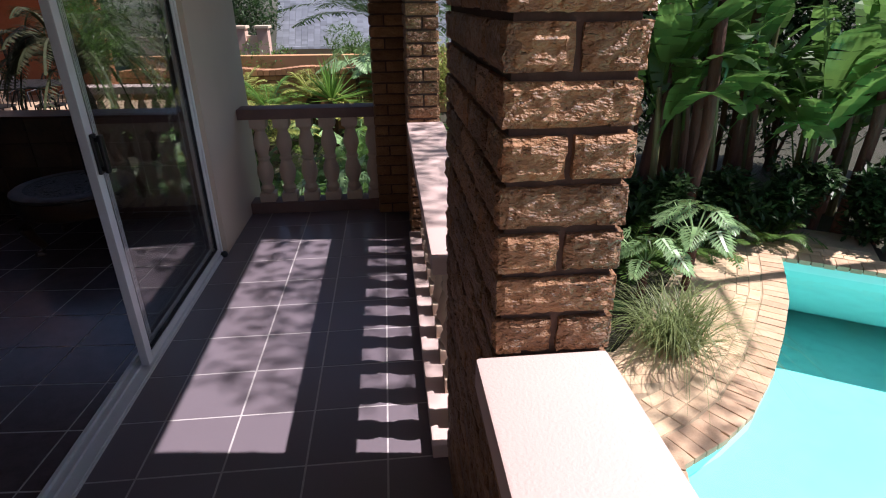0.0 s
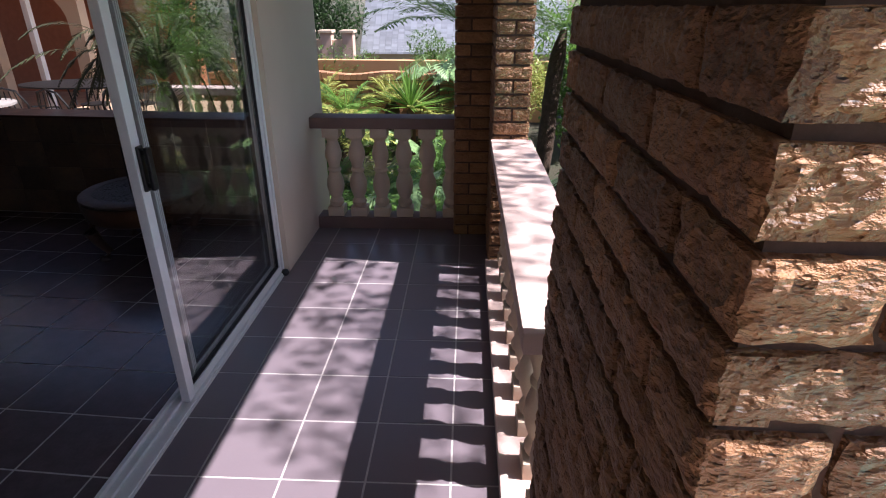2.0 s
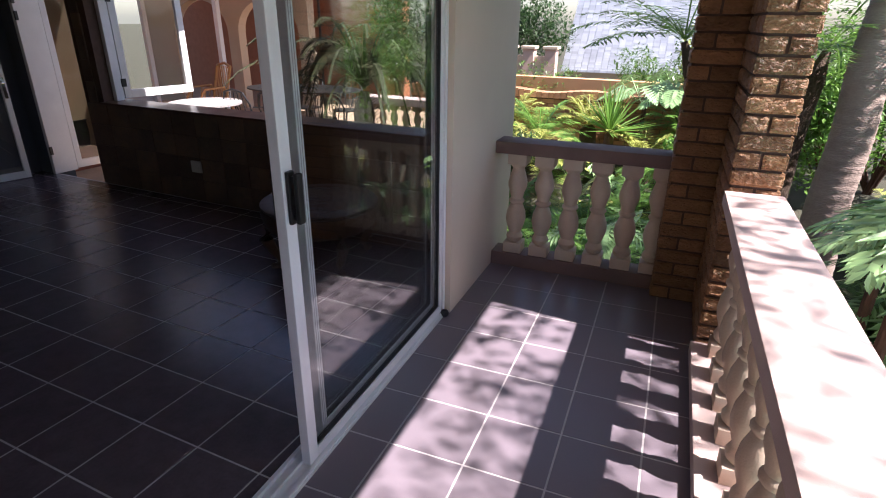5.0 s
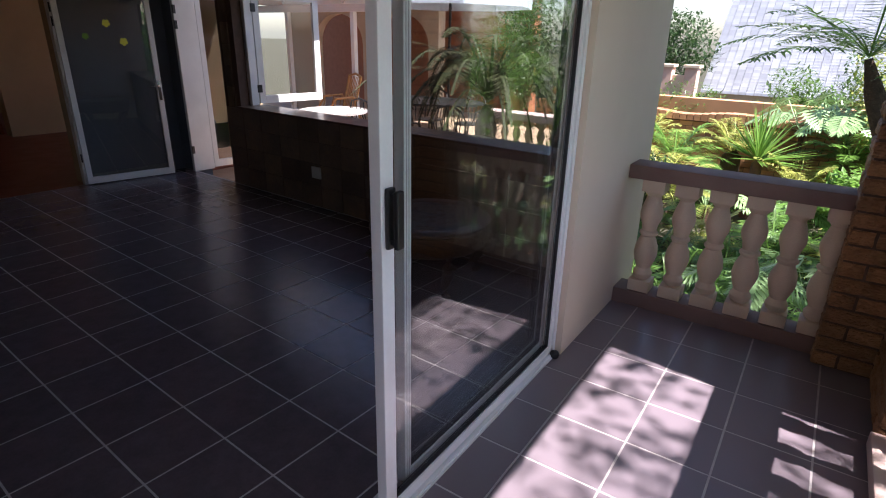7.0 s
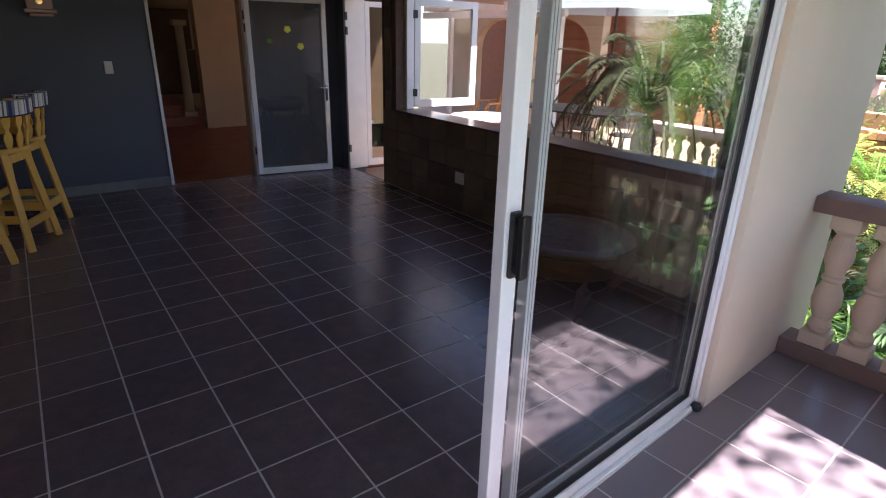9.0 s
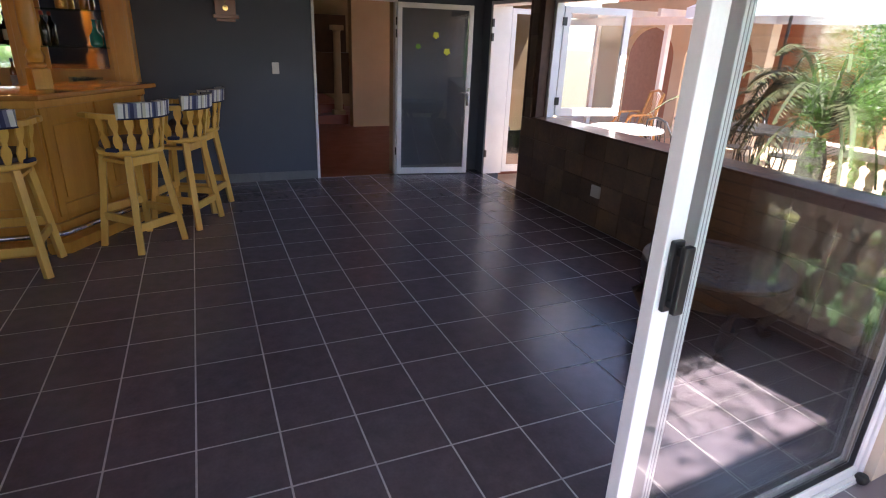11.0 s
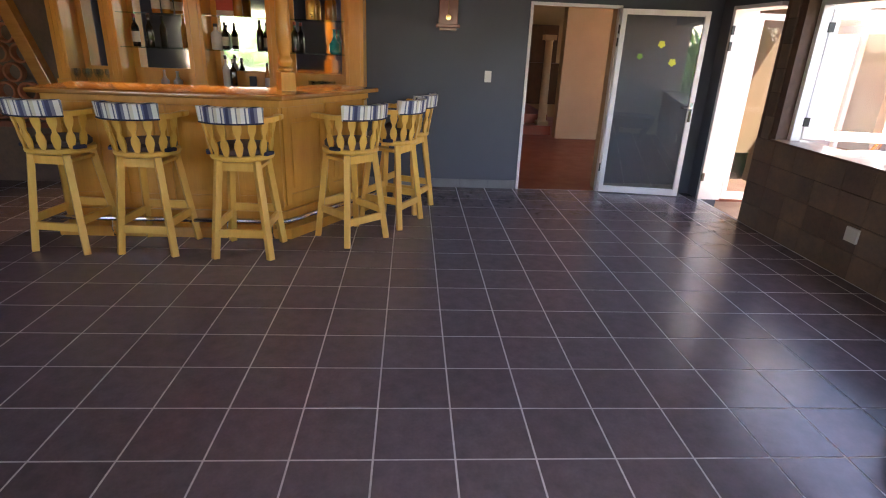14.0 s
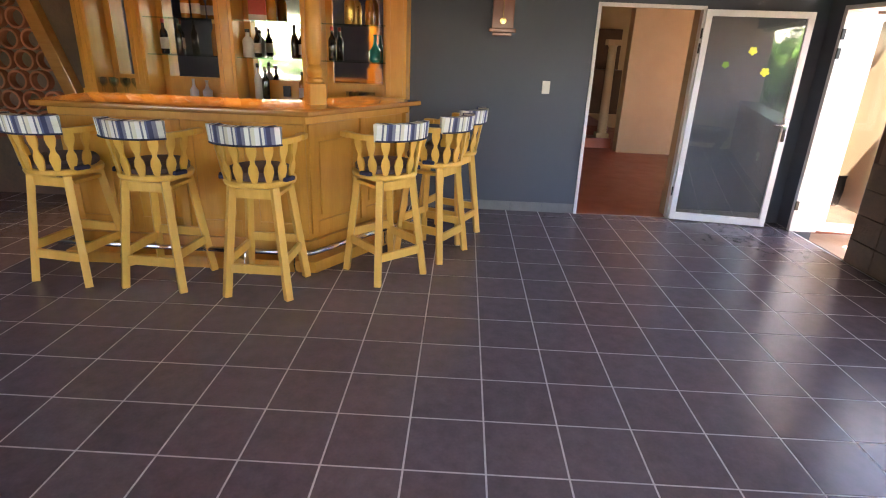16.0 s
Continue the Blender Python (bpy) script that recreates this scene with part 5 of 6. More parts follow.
                self.v += [c - ww, c + ww, c2 + ww * 0.9, c2 - ww * 0.9]
                self.f.append((i, i + 1, i + 2, i + 3))

    def clump(self, centre, radii, count, size, squash=0.3):
        """Small leaves scattered in an uneven cloud."""
        for _ in range(count):
            while True:
                p = Vector((self.r.uniform(-1, 1), self.r.uniform(-1, 1), self.r.uniform(-1, 1)))
                if 0.25 < p.length < 1 and noise.noise(Vector(centre) * 1.7 + p * 2.3) > -0.18:
                    break
            b = Vector(centre) + Vector((p.x * radii[0], p.y * radii[1], p.z * radii[2]))
            d = Vector((self.r.gauss(0, 1), self.r.gauss(0, 1), self.r.gauss(0.1, 0.6))).normalized() * size * self.r.uniform(0.6, 1.3)
            self.blade(b, b + d, size * 0.42, fold=0.15)

    def ob(self, name, material, parent, label=""):
        me = bpy.data.meshes.new(name)
        me.from_pydata([tuple(p) for p in self.v], [], self.f)
        me.materials.append(material)
        o = new(name, me)
        o.parent = parent
        if label:
            o["label"] = label
        return o


def leafmat(name, color, hue, rough=0.42, tr=0.4):
    return mat(name, color, rough, vary=0.3, scale=1.6, grain=14, bump=0.1, hue=hue, island=0.3, translucent=tr, gloss=0.04)


M["fern"] = leafmat("fern_leaf", (0.12, 0.22, 0.04), (0.075, 0.15, 0.03))
# darkened leaf colour: holds the backlit silhouette of the fern at the window
M["fern_silhouette"] = leafmat("backlit_fern_leaf", (0.03, 0.045, 0.012), (0.038, 0.034, 0.012), 0.7, 0.1)
M["lush"] = leafmat("lush_leaf", (0.17, 0.31, 0.05), (0.09, 0.2, 0.04))
M["dark_leaf"] = leafmat("dark_leaf", (0.05, 0.10, 0.03), (0.03, 0.065, 0.022))
M["banana"] = leafmat("banana_leaf", (0.17, 0.3, 0.07), (0.08, 0.18, 0.045), 0.3, 0.5)
# glossy pale leaf, its colour whitened further to hold sky and sun glare
M["philo"] = leafmat("glossy_split_leaf_with_glare", (0.33, 0.48, 0.23), (0.2, 0.36, 0.13), 0.28, 0.25)
M["grass"] = leafmat("grass_blade", (0.2, 0.28, 0.09), (0.28, 0.3, 0.14), 0.45, 0.4)
M["golden"] = leafmat("golden_frond", (0.4, 0.4, 0.1), (0.24, 0.3, 0.07), 0.45, 0.35)
M["purple"] = leafmat("purple_leaf", (0.07, 0.025, 0.04), (0.04, 0.02, 0.03), 0.45, 0.2)
M["bark"] = mat("palm_bark", (0.36, 0.28, 0.235), 0.9, vary=0.3, scale=4, grain=30, bump=0.8, hue=(0.24, 0.17, 0.14), bumpdist=0.015, stretch=(1, 1, 3))
M["fernbark"] = mat("fibrous_bark", (0.14, 0.09, 0.058), 0.95, vary=0.3, scale=14, grain=60, bump=1.0, hue=(0.05, 0.034, 0.024), bumpdist=0.02)
M["stalk"] = mat("green_stalk", (0.13, 0.17, 0.06), 0.6, vary=0.3, scale=6, grain=40, bump=0.3, hue=(0.16, 0.11, 0.05), stretch=(3, 3, 0.6))
M["redbark"] = mat("reddish_bark", (0.16, 0.07, 0.045), 0.85, vary=0.35, scale=6, grain=40, bump=0.8, hue=(0.07, 0.035, 0.025), bumpdist=0.015, stretch=(3, 3, 0.6))


def fern_tree(m, height, lean, r, fronds, length, material, seed, label, name="tree_fern", plen=0.2, pairs=22, rise=(0.35, 0.9), pwid=0.03, droop=0.5, stem=0.008):
    ob = thing(name, label, "tree fern", m)
    tilt = Vector((lean[0], lean[1], height))
    pts = [tilt * s + Vector((0.03 * math.sin(6 * s), 0.03 * math.cos(5 * s), 0)) for s in [k / 8 for k in range(9)]]
    part("trunk", tube(bmesh.new(), pts, [r * (1.25 - 0.3 * k / 8) for k in range(8)] + [r * 0.4], 12), M["fernbark"], ob, "", True)
    lv = Leaves(seed)
    for k in range(fronds):
        a = k * 2.399 + lv.r.uniform(-0.2, 0.2)
        lv.frond(pts[-1] + Vector((0, 0, 0.02)), a, lv.r.uniform(*rise), length * lv.r.uniform(0.8, 1.1), lv.r.uniform(0.7, 1.2) * droop, pairs, plen, pwid, stem)
    lv.ob("crown", material, ob)
    return ob


def fern_clump(u, v, z, fronds, length, material, seed, label="low green fern growing in the garden bed", plen=0.13, rise=(0.5, 1.2), name="fern", pairs=18, pwid=0.025, droop=0.6):
    ob = thing(name, label, name.replace("_", " "), VM @ pose(u, v, z), "garden ferns")
    lv = Leaves(seed)
    for k in range(fronds):
        lv.frond(Vector((0, 0, 0)), k * 2.399 + lv.r.uniform(-0.3, 0.3), lv.r.uniform(*rise), length * lv.r.uniform(0.7, 1.1), droop * lv.r.uniform(0.7, 1.2), pairs, plen, pwid)
    lv.ob("foliage", material, ob)
    return ob


def shrub(u, v, z, radii, count, size, material, seed, label, stem=True, name="shrub", m=None):
    ob = thing(name, label, name, (m or VM) @ pose(u, v, z))
    lv = Leaves(seed)
    k = lv.r
    bm = bmesh.new()
    for i in range(9):
        c = (k.uniform(-0.6, 0.6) * radii[0], k.uniform(-0.6, 0.6) * radii[1], radii[2] * k.uniform(0.5, 1.6))
        lv.clump(c, (radii[0] * k.uniform(0.35, 0.6), radii[1] * k.uniform(0.35, 0.6), radii[2] * k.uniform(0.35, 0.55)), count // 9, size)
        if stem:
            tube(bm, [(0.05 * k.uniform(-1, 1), 0.05 * k.uniform(-1, 1), 0), (c[0] * 0.4, c[1] * 0.4, c[2] * 0.5), c], [0.03, 0.02, 0.008], 6)
    lv.ob("foliage", material, ob)
    if stem:
        part("woody_stem", bm, M["redbark"], ob, "", True)
    else:
        bm.free()
    return ob


# tree fern seen through the room's window, with a clipped shrub beside it
fern_tree(pose(-3.45, 6.6, -0.8), 1.72, (-0.1, 0.0), 0.12, 64, 2.15, M["fern_silhouette"], 11, "tree fern with arching fronds outside the window", plen=0.17, pairs=50, pwid=0.02, droop=0.82, rise=(0.55, 1.25), stem=0.012)
shrub(-2.62, 6.9, -0.8, (0.45, 0.5, 0.95), 5200, 0.05, M["lush"], 12, "dense bright green shrub outside the window", m=Matrix())
shrub(-2.6, 8.6, -0.8, (0.6, 0.7, 0.7), 3600, 0.07, M["dark_leaf"], 13, "dark green garden shrub beyond the window", m=Matrix())

# the two at x -12 are added to imitate greenery reflected in the casement
for k, (x, y, r) in enumerate(((-6.2, 12.0, 0.7), (-11.9, 8.2, 0.8), (-12.3, 7.2, 0.7))):
    shrub(x, y, -0.1 if x < -4.3 else -0.8, (r, r, 1.7), 5200, 0.10, M["fern" if k % 2 else "dark_leaf"], 180 + k, "leafy green tree added beyond the patio table", name="tree", m=Matrix())
# beds behind the veranda end
for k, (u, v, z, n, ln, mt) in enumerate(((-0.9, 6.0, -0.8, 16, 1.15, "fern"), (-0.35, 5.8, -0.8, 16, 1.1, "fern"), (0.15, 6.3, -0.8, 14, 1.1, "lush"), (-0.6, 6.9, -0.8, 16, 1.2, "lush"),
                                         (-1.35, 7.4, -0.8, 16, 1.3, "fern"), (0.35, 7.6, -0.8, 14, 1.1, "fern"), (-0.1, 5.5, -0.8, 12, 0.9, "fern"), (-0.75, 5.5, -0.8, 12, 0.95, "lush"))):
    fern_clump(u, v, z, n, ln, M[mt], 30 + k, rise=(0.7, 1.35))
for k in range(7):
    fern_clump(-1.15 + 0.24 * k, 5.42 + 0.12 * (k % 2), -0.8, 13, 1.25, M["fern" if k % 2 else "lush"], 190 + k, rise=(0.85, 1.45), plen=0.15, pairs=22)
for k, (u, v, ln, mt) in enumerate(((-1.0, 8.2, 1.3, "golden"), (-0.25, 8.5, 1.35, "lush"), (0.45, 8.3, 1.2, "golden"), (-1.7, 8.1, 1.3, "lush"), (-0.6, 7.4, 1.25, "lush"), (-0.3, 6.2, 1.3, "lush"), (-0.9, 6.3, 1.3, "lush"), (0.25, 5.9, 1.2, "fern"))):
    fern_clump(u, v, -0.8, 24, ln, M[mt], 260 + k, "large arching fern behind the end balustrade", rise=(0.5, 1.3), pairs=24, plen=0.19)


def cycad(u, v, trunk, fronds, length, material, seed, label="yellow-green cycad with stiff arching fronds before the garden wall"):
    ob = thing("cycad", label, "cycad", VM @ pose(u, v, -0.8), "cycads before the garden wall")
    part("trunk", lathe(bmesh.new(), [(0.13, 0), (0.16, trunk * 0.4), (0.14, trunk * 0.9), (0.06, trunk)], 14), M["fernbark"], ob, "", True)
    lv = Leaves(seed)
    for k in range(fronds):
        lv.frond(Vector((0, 0, trunk - 0.02)), k * 2.399, lv.r.uniform(0.25, 1.15), length * lv.r.uniform(0.8, 1.1), 0.42, 26, 0.18, 0.028)
    lv.ob("crown", material, ob)


for k, (u, v, tr, n, ln, mt) in enumerate(((-1.75, 9.3, 0.5, 26, 1.2, "golden"), (-1.9, 10.5, 0.7, 30, 1.2, "lush"), (-1.2, 11.3, 0.8, 28, 1.0, "golden"), (-0.2, 10.4, 0.45, 28, 1.15, "golden"),
                                          (0.35, 11.2, 0.85, 30, 1.1, "lush"), (0.5, 9.2, 0.4, 26, 1.1, "lush"), (-2.6, 11.3, 0.8, 28, 1.2, "golden"))):
    cycad(u, v, tr, n, ln, M[mt], 280 + k)
ob = thing("yucca", "spiky green yucca before the brick garden wall", "yucca", VM @ pose(-0.75, 10.4, -0.8))
part("trunk", lathe(bmesh.new(), [(0.09, 0), (0.08, 0.5), (0.07, 0.8), (0.03, 0.85)], 12), M["redbark"], ob, "", True)
lv = Leaves(42)
for k in range(60):
    a, e = k * 2.399, lv.r.uniform(-0.1, 1.3)
    d = Vector((math.cos(a) * math.cos(e), math.sin(a) * math.cos(e), math.sin(e)))
    lv.blade(Vector((0, 0, 0.85)), Vector((0, 0, 0.85)) + d * lv.r.uniform(0.6, 0.95), 0.05, mid=0.3)
lv.ob("crown", M["lush"], ob)
shrub(0.55, 9.6, -0.8, (0.55, 0.6, 0.5), 2200, 0.13, M["lush"], 44, "glossy green shrub in the bed")
fern_clump(-2.4, 10.4, -0.8, 22, 1.5, M["golden"], 45, "large yellow-green fern before the garden wall", plen=0.2, pairs=26, rise=(0.5, 1.2))
fern_clump(-1.35, 10.6, -0.8, 20, 1.1, M["lush"], 245, "bright green fern before the garden wall", plen=0.17, pairs=22)
fern_clump(0.1, 10.9, -0.8, 20, 1.2, M["golden"], 246, "yellow-green fern before the garden wall", plen=0.17, pairs=22)
shrub(-2.2, 14.5, -0.8, (1.7, 1.0, 0.8), 5200, 0.10, M["fern"], 46, "pale feathery shrub behind the garden wall")
shrub(-0.2, 14.6, -0.8, (1.0, 0.9, 1.25), 5600, 0.10, M["fern"], 47, "loose grey-green tree behind the garden wall", name="tree")
shrub(-6.4, 24.0, -0.8, (3.4, 2.0, 2.2), 12000, 0.2, M["dark_leaf"], 48, "dark tree beside the slate house", name="tree")
shrub(3.6, 14.0, -0.8, (2.0, 1.5, 2.4), 7500, 0.14, M["lush"], 49, "leafy green tree beyond the palm", name="tree")
fern_tree(VM @ pose(1.15, 7.7, -0.8), 2.3, (-1.02, 0.0), 0.08, 28, 1.5, M["fern"], 50, "tall tree fern beside the corner pillar", plen=0.22, pairs=26, droop=0.35, rise=(0.2, 0.75))
fern_tree(VM @ pose(1.12, 7.5, -0.8), 2.25, (0.25, 0.0), 0.095, 26, 1.5, M["fern"], 51, "tall dark-trunked tree fern near the palm", plen=0.22, pairs=26, droop=0.35, rise=(0.1, 0.8))

# thick ringed palm trunk
palm = thing("palm_tree", "tall palm with thick pale ringed trunk", "palm", VM @ pose(1.55, 6.9, -0.8))
prof = []
for k in range(60):
    z = k * 0.085
    r = 0.185 - 0.0012 * k
    prof += [(r, z), (r + 0.003, z + 0.02), (r + 0.003, z + 0.06), (r - 0.001, z + 0.073)]
bm = lathe(bmesh.new(), prof, 22)
for v in bm.verts:
    v.co.x += 0.015 * v.co.z + 0.012 * math.sin(v.co.z * 5)
part("trunk", bm, M["bark"], palm, "", True)
lv = Leaves(52)
for k in range(16):
    lv.frond(Vector((0.08, 0, 5.1)), k * 2.399, lv.r.uniform(0.0, 0.9), 2.4, 0.55, 30, 0.5, 0.045, stem=0.015)
lv.ob("crown", M["lush"], palm)


def split_plant(u, v, z, leaves, size, stalk, seed, label, rise=(0.4, 1.2)):
    ob = thing("split_leaf_plant", label, "philodendron", VM @ pose(u, v, z), "split-leaf plants")
    lv = Leaves(seed)
    for k in range(leaves):
        lv.split(Vector((0, 0, 0)), k * 2.399 + lv.r.uniform(-0.3, 0.3), lv.r.uniform(*rise), size * lv.r.uniform(0.75, 1.1), 9, stalk * lv.r.uniform(0.6, 1.1))
    lv.ob("foliage", M["philo"], ob)
    part("stem", tube(bmesh.new(), [(0, 0, -0.001 if z < -0.7 else -0.8 - z), (0.02, 0.02, 0.02)], 0.04, 8), M["redbark"], ob, "", True)
    return ob


split_plant(1.55, 4.95, 0.2, 12, 0.72, 0.5, 60, "large pale split-leaf plant beside the balustrade", (0.5, 1.3))
split_plant(1.57, 5.42, 0.20, 7, 0.62, 0.42, 58, "large glossy split-leaf plant before the palm trunk", (0.9, 1.45))
split_plant(0.14, 5.55, -0.15, 6, 0.42, 0.5, 59, "pale split-leaf plant behind the end balustrade", (0.5, 1.3))
split_plant(-0.25, 5.75, -0.3, 5, 0.42, 0.5, 57, "pale split-leaf plant behind the end balustrade", (0.5, 1.3))
split_plant(0.0, 6.6, -0.75, 9, 0.5, 0.7, 61, "split-leaf plant behind the end balustrade")
split_plant(1.9, 5.6, -0.4, 10, 0.5, 0.6, 62, "split-leaf plant under the palm")
split_plant(2.95, 4.35, -0.25, 16, 0.28, 0.42, 63, "deeply cut split-leaf plant near the pool")
split_plant(2.5, 4.3, -0.45, 14, 0.28, 0.4, 64, "split-leaf plant near the pool")
split_plant(0.25, 11.55, 0.25, 16, 0.5, 0.75, 165, "bright split-leaf plant climbing over the garden wall")
split_plant(-0.35, 11.7, 0.3, 14, 0.5, 0.7, 166, "bright split-leaf plant climbing over the garden wall")
split_plant(-1.2, 9.7, -0.6, 10, 0.42, 0.5, 167, "glossy split-leaf plant before the garden wall")
split_plant(-0.2, 9.3, -0.6, 10, 0.42, 0.5, 168, "glossy split-leaf plant in the garden bed")
split_plant(0.7, 9.2, -0.5, 10, 0.5, 0.6, 65, "split-leaf plant in the garden bed")
g = thing("grass_clump", "arching green grass clump by the paving", "grass", VM @ pose(2.42, 3.52, -0.8))
lv = Leaves(66)
for k in range(520):
    a = lv.r.uniform(0, 6.28)
    e = lv.r.uniform(0.75, 1.5)
    ln = lv.r.uniform(0.45, 1.05)
    b = Vector((lv.r.gauss(0, 0.09), lv.r.gauss(0, 0.09), 0))
    h = Vector((math.cos(a), math.sin(a), 0))
    w = Vector((-math.sin(a), math.cos(a), 0)) * 0.006
    pts = []
    for q in range(6):
        f = q / 5
        pts.append(b + h * ln * (f * math.cos(e) + 0.28 * f * f) + Vector((0, 0, ln * (f * math.sin(e) - 0.62 * f ** 3))))
    for q in range(5):
        i = len(lv.v)
        w0, w1 = w * (1 - 0.18 * q), w * (1 - 0.18 * (q + 1))
        lv.v += [pts[q] - w0, pts[q] + w0, pts[q + 1] + w1, pts[q + 1] - w1]
        lv.f.append((i, i + 1, i + 2, i + 3))
lv.ob("foliage", M["grass"], g)
fern_clump(2.95, 5.0, -0.8, 14, 0.8, M["fern"], 67, "fern at the edge of the pool paving")
fern_clump(1.9, 4.1, -0.8, 14, 0.75, M["dark_leaf"], 68, "dark fern by the veranda")


# banana thicket beyond the paving
def banana(u, v, height, leaves, seed, length=1.35, width=0.36, cuts=0.3, label="tall banana plant with broad torn leaves"):
    ob = thing("banana_plant", label, "banana", VM @ pose(u, v, -0.8), "banana thicket")
    lv = Leaves(seed)
    bm = bmesh.new()
    lean = Vector((lv.r.uniform(-0.15, 0.15), lv.r.uniform(-0.15, 0.05), 0))
    tube(bm, [(0, 0, 0), tuple(lean * 0.5 + Vector((0, 0, height * 0.5))), tuple(lean + Vector((0, 0, height)))], [0.09, 0.075, 0.05], 10)
    part("stem", bm, M["redbark"], ob, "", True)
    for k in range(3):
        a = k * 2.1 + seed
        foot = Vector((0.22 * math.cos(a), 0.16 * math.sin(a), 0))
        top = foot + Vector((lv.r.uniform(-0.2, 0.2), lv.r.uniform(-0.15, 0.1), height * lv.r.uniform(0.7, 1.05)))
        part("sucker", tube(bmesh.new(), [tuple(foot), tuple((foot + top) / 2 + Vector((0.03, 0, 0))), tuple(top)], [0.05, 0.04, 0.025], 8), M["redbark" if k % 2 else "stalk"], ob, "", True)
        for n in range(4):
            b = foot.lerp(top, 0.55 + 0.15 * n)
            a2, rise = n * 2.399 + a, lv.r.uniform(0.8, 1.4)
            q = b + Vector((math.cos(a2) * math.cos(rise), math.sin(a2) * math.cos(rise), math.sin(rise))) * 0.45
            i = len(lv.v)
            w = Vector((-math.sin(a2), math.cos(a2), 0)) * 0.014
            lv.v += [b - w, b + w, q + w, q - w]
            lv.f.append((i, i + 1, i + 2, i + 3))
            lv.broad(q, a2, rise, length * 0.8 * lv.r.uniform(0.7, 1.1), width * 0.85, lv.r.uniform(0.3, 0.8), cuts)
    for k in range(leaves):
        s = 0.5 + 0.5 * k / leaves
        b = lean * s + Vector((0, 0, height * s))
        a, rise = k * 2.399 + lv.r.uniform(-0.4, 0.4), lv.r.uniform(0.6, 1.4)
        q = b + Vector((math.cos(a) * math.cos(rise), math.sin(a) * math.cos(rise), math.sin(rise))) * 0.4
        i = len(lv.v)
        w = Vector((-math.sin(a), math.cos(a), 0)) * 0.018
        lv.v += [b - w, b + w, q + w, q - w]
        lv.f.append((i, i + 1, i + 2, i + 3))
        lv.broad(q, a, rise, length * lv.r.uniform(0.7, 1.1), width * lv.r.uniform(0.8, 1.15), lv.r.uniform(0.25, 0.7), cuts)
    lv.ob("foliage", M["banana"], ob)
    return ob


for k, (u, v, h) in enumerate(((3.1, 5.9, 1.9), (3.7, 5.9, 2.3), (4.4, 6.1, 1.7), (5.0, 5.7, 1.5), (5.7, 6.2, 1.9), (3.9, 6.9, 2.6), (4.9, 7.0, 2.4), (6.3, 5.4, 1.6), (6.9, 6.4, 2.1))):
    banana(u, v, h, 11, 70 + k)
for k, (u, v, r) in enumerate(((3.4, 7.9, 1.2), (4.6, 8.2, 1.4), (6.2, 8.0, 1.5), (7.8, 7.2, 1.5), (9.0, 5.5, 1.6))):
    shrub(u, v, -0.8, (r, r * 0.7, 1.7), 5200, 0.16, M["dark_leaf"], 90 + k, "dense dark foliage behind the banana plants", name="tree")
for k, (u, v) in enumerate(((2.55, 5.35), (3.45, 5.45), (5.4, 5.5))):
    ob = thing("slender_tree", "slender reddish trunk among the banana plants", "tree", VM @ pose(u, v, -0.8))
    part("trunk", tube(bmesh.new(), [(0, 0, 0), (0.1, 0.02, 1.2), (0.05, 0.05, 2.4), (0.2, 0.1, 4.2)], [0.075, 0.062, 0.06, 0.05], 10), M["redbark"], ob, "", True)
    lv = Leaves(110 + k)
    for j in range(12):
        lv.frond(Vector((0.2, 0.1, 4.2)), j * 2.399, lv.r.uniform(0.1, 0.9), 1.5, 0.5, 22, 0.3, 0.035)
    lv.ob("crown", M["fern"], ob)
for k, (u, v, r) in enumerate(((3.0, 5.35, 0.45), (3.9, 5.55, 0.5), (4.7, 5.55, 0.5), (5.6, 5.2, 0.6), (6.6, 4.7, 0.6), (2.2, 5.2, 0.45))):
    shrub(u, v, -0.8, (r, r * 0.7, 0.45), 2200, 0.13, M["dark_leaf"], 130 + k, "low dark undergrowth below the banana plants")
for k, (u, v) in enumerate(((2.6, 4.9), (3.6, 5.2), (1.7, 5.1), (4.4, 5.3))):
    fern_clump(u, v, -0.8, 14, 0.9, M["fern"], 140 + k, "fern below the banana plants", rise=(0.5, 1.3))
for k, (u, v) in enumerate(((3.4, -2.2), (4.2, -3.4), (3.2, -4.4))):
    shrub(u, v, -0.8, (0.9, 0.9, 1.5), 3800, 0.14, M["lush"], 150 + k, "leafy green shrub south of the veranda")
for k, (u, v, r) in enumerate(((2.3, 10.2, 0.9), (1.0, 11.6, 0.9), (3.2, 11.5, 1.1))):
    shrub(u, v, -0.8, (r, r, 1.3), 4600, 0.11, M["golden" if k == 1 else "lush"], 160 + k, "sunlit green shrub beyond the palm")
for k, (u, v, l) in enumerate(((2.3, 8.0, 1.3), (2.9, 9.0, 1.4), (1.9, 6.2, 1.0))):
    fern_clump(u, v, -0.8, 18, l, M["golden" if k == 1 else "fern"], 170 + k, "large fern beside the palm", rise=(0.6, 1.35), pairs=24, plen=0.18)
for k in range(5):
    shrub(1.9 + 0.15 * (k % 2), -1.6 - 0.8 * k, -0.8, (0.55, 0.6, 1.3), 3000, 0.13, M["lush" if k % 2 else "fern"], 200 + k, "tall leafy shrub along the south terrace")
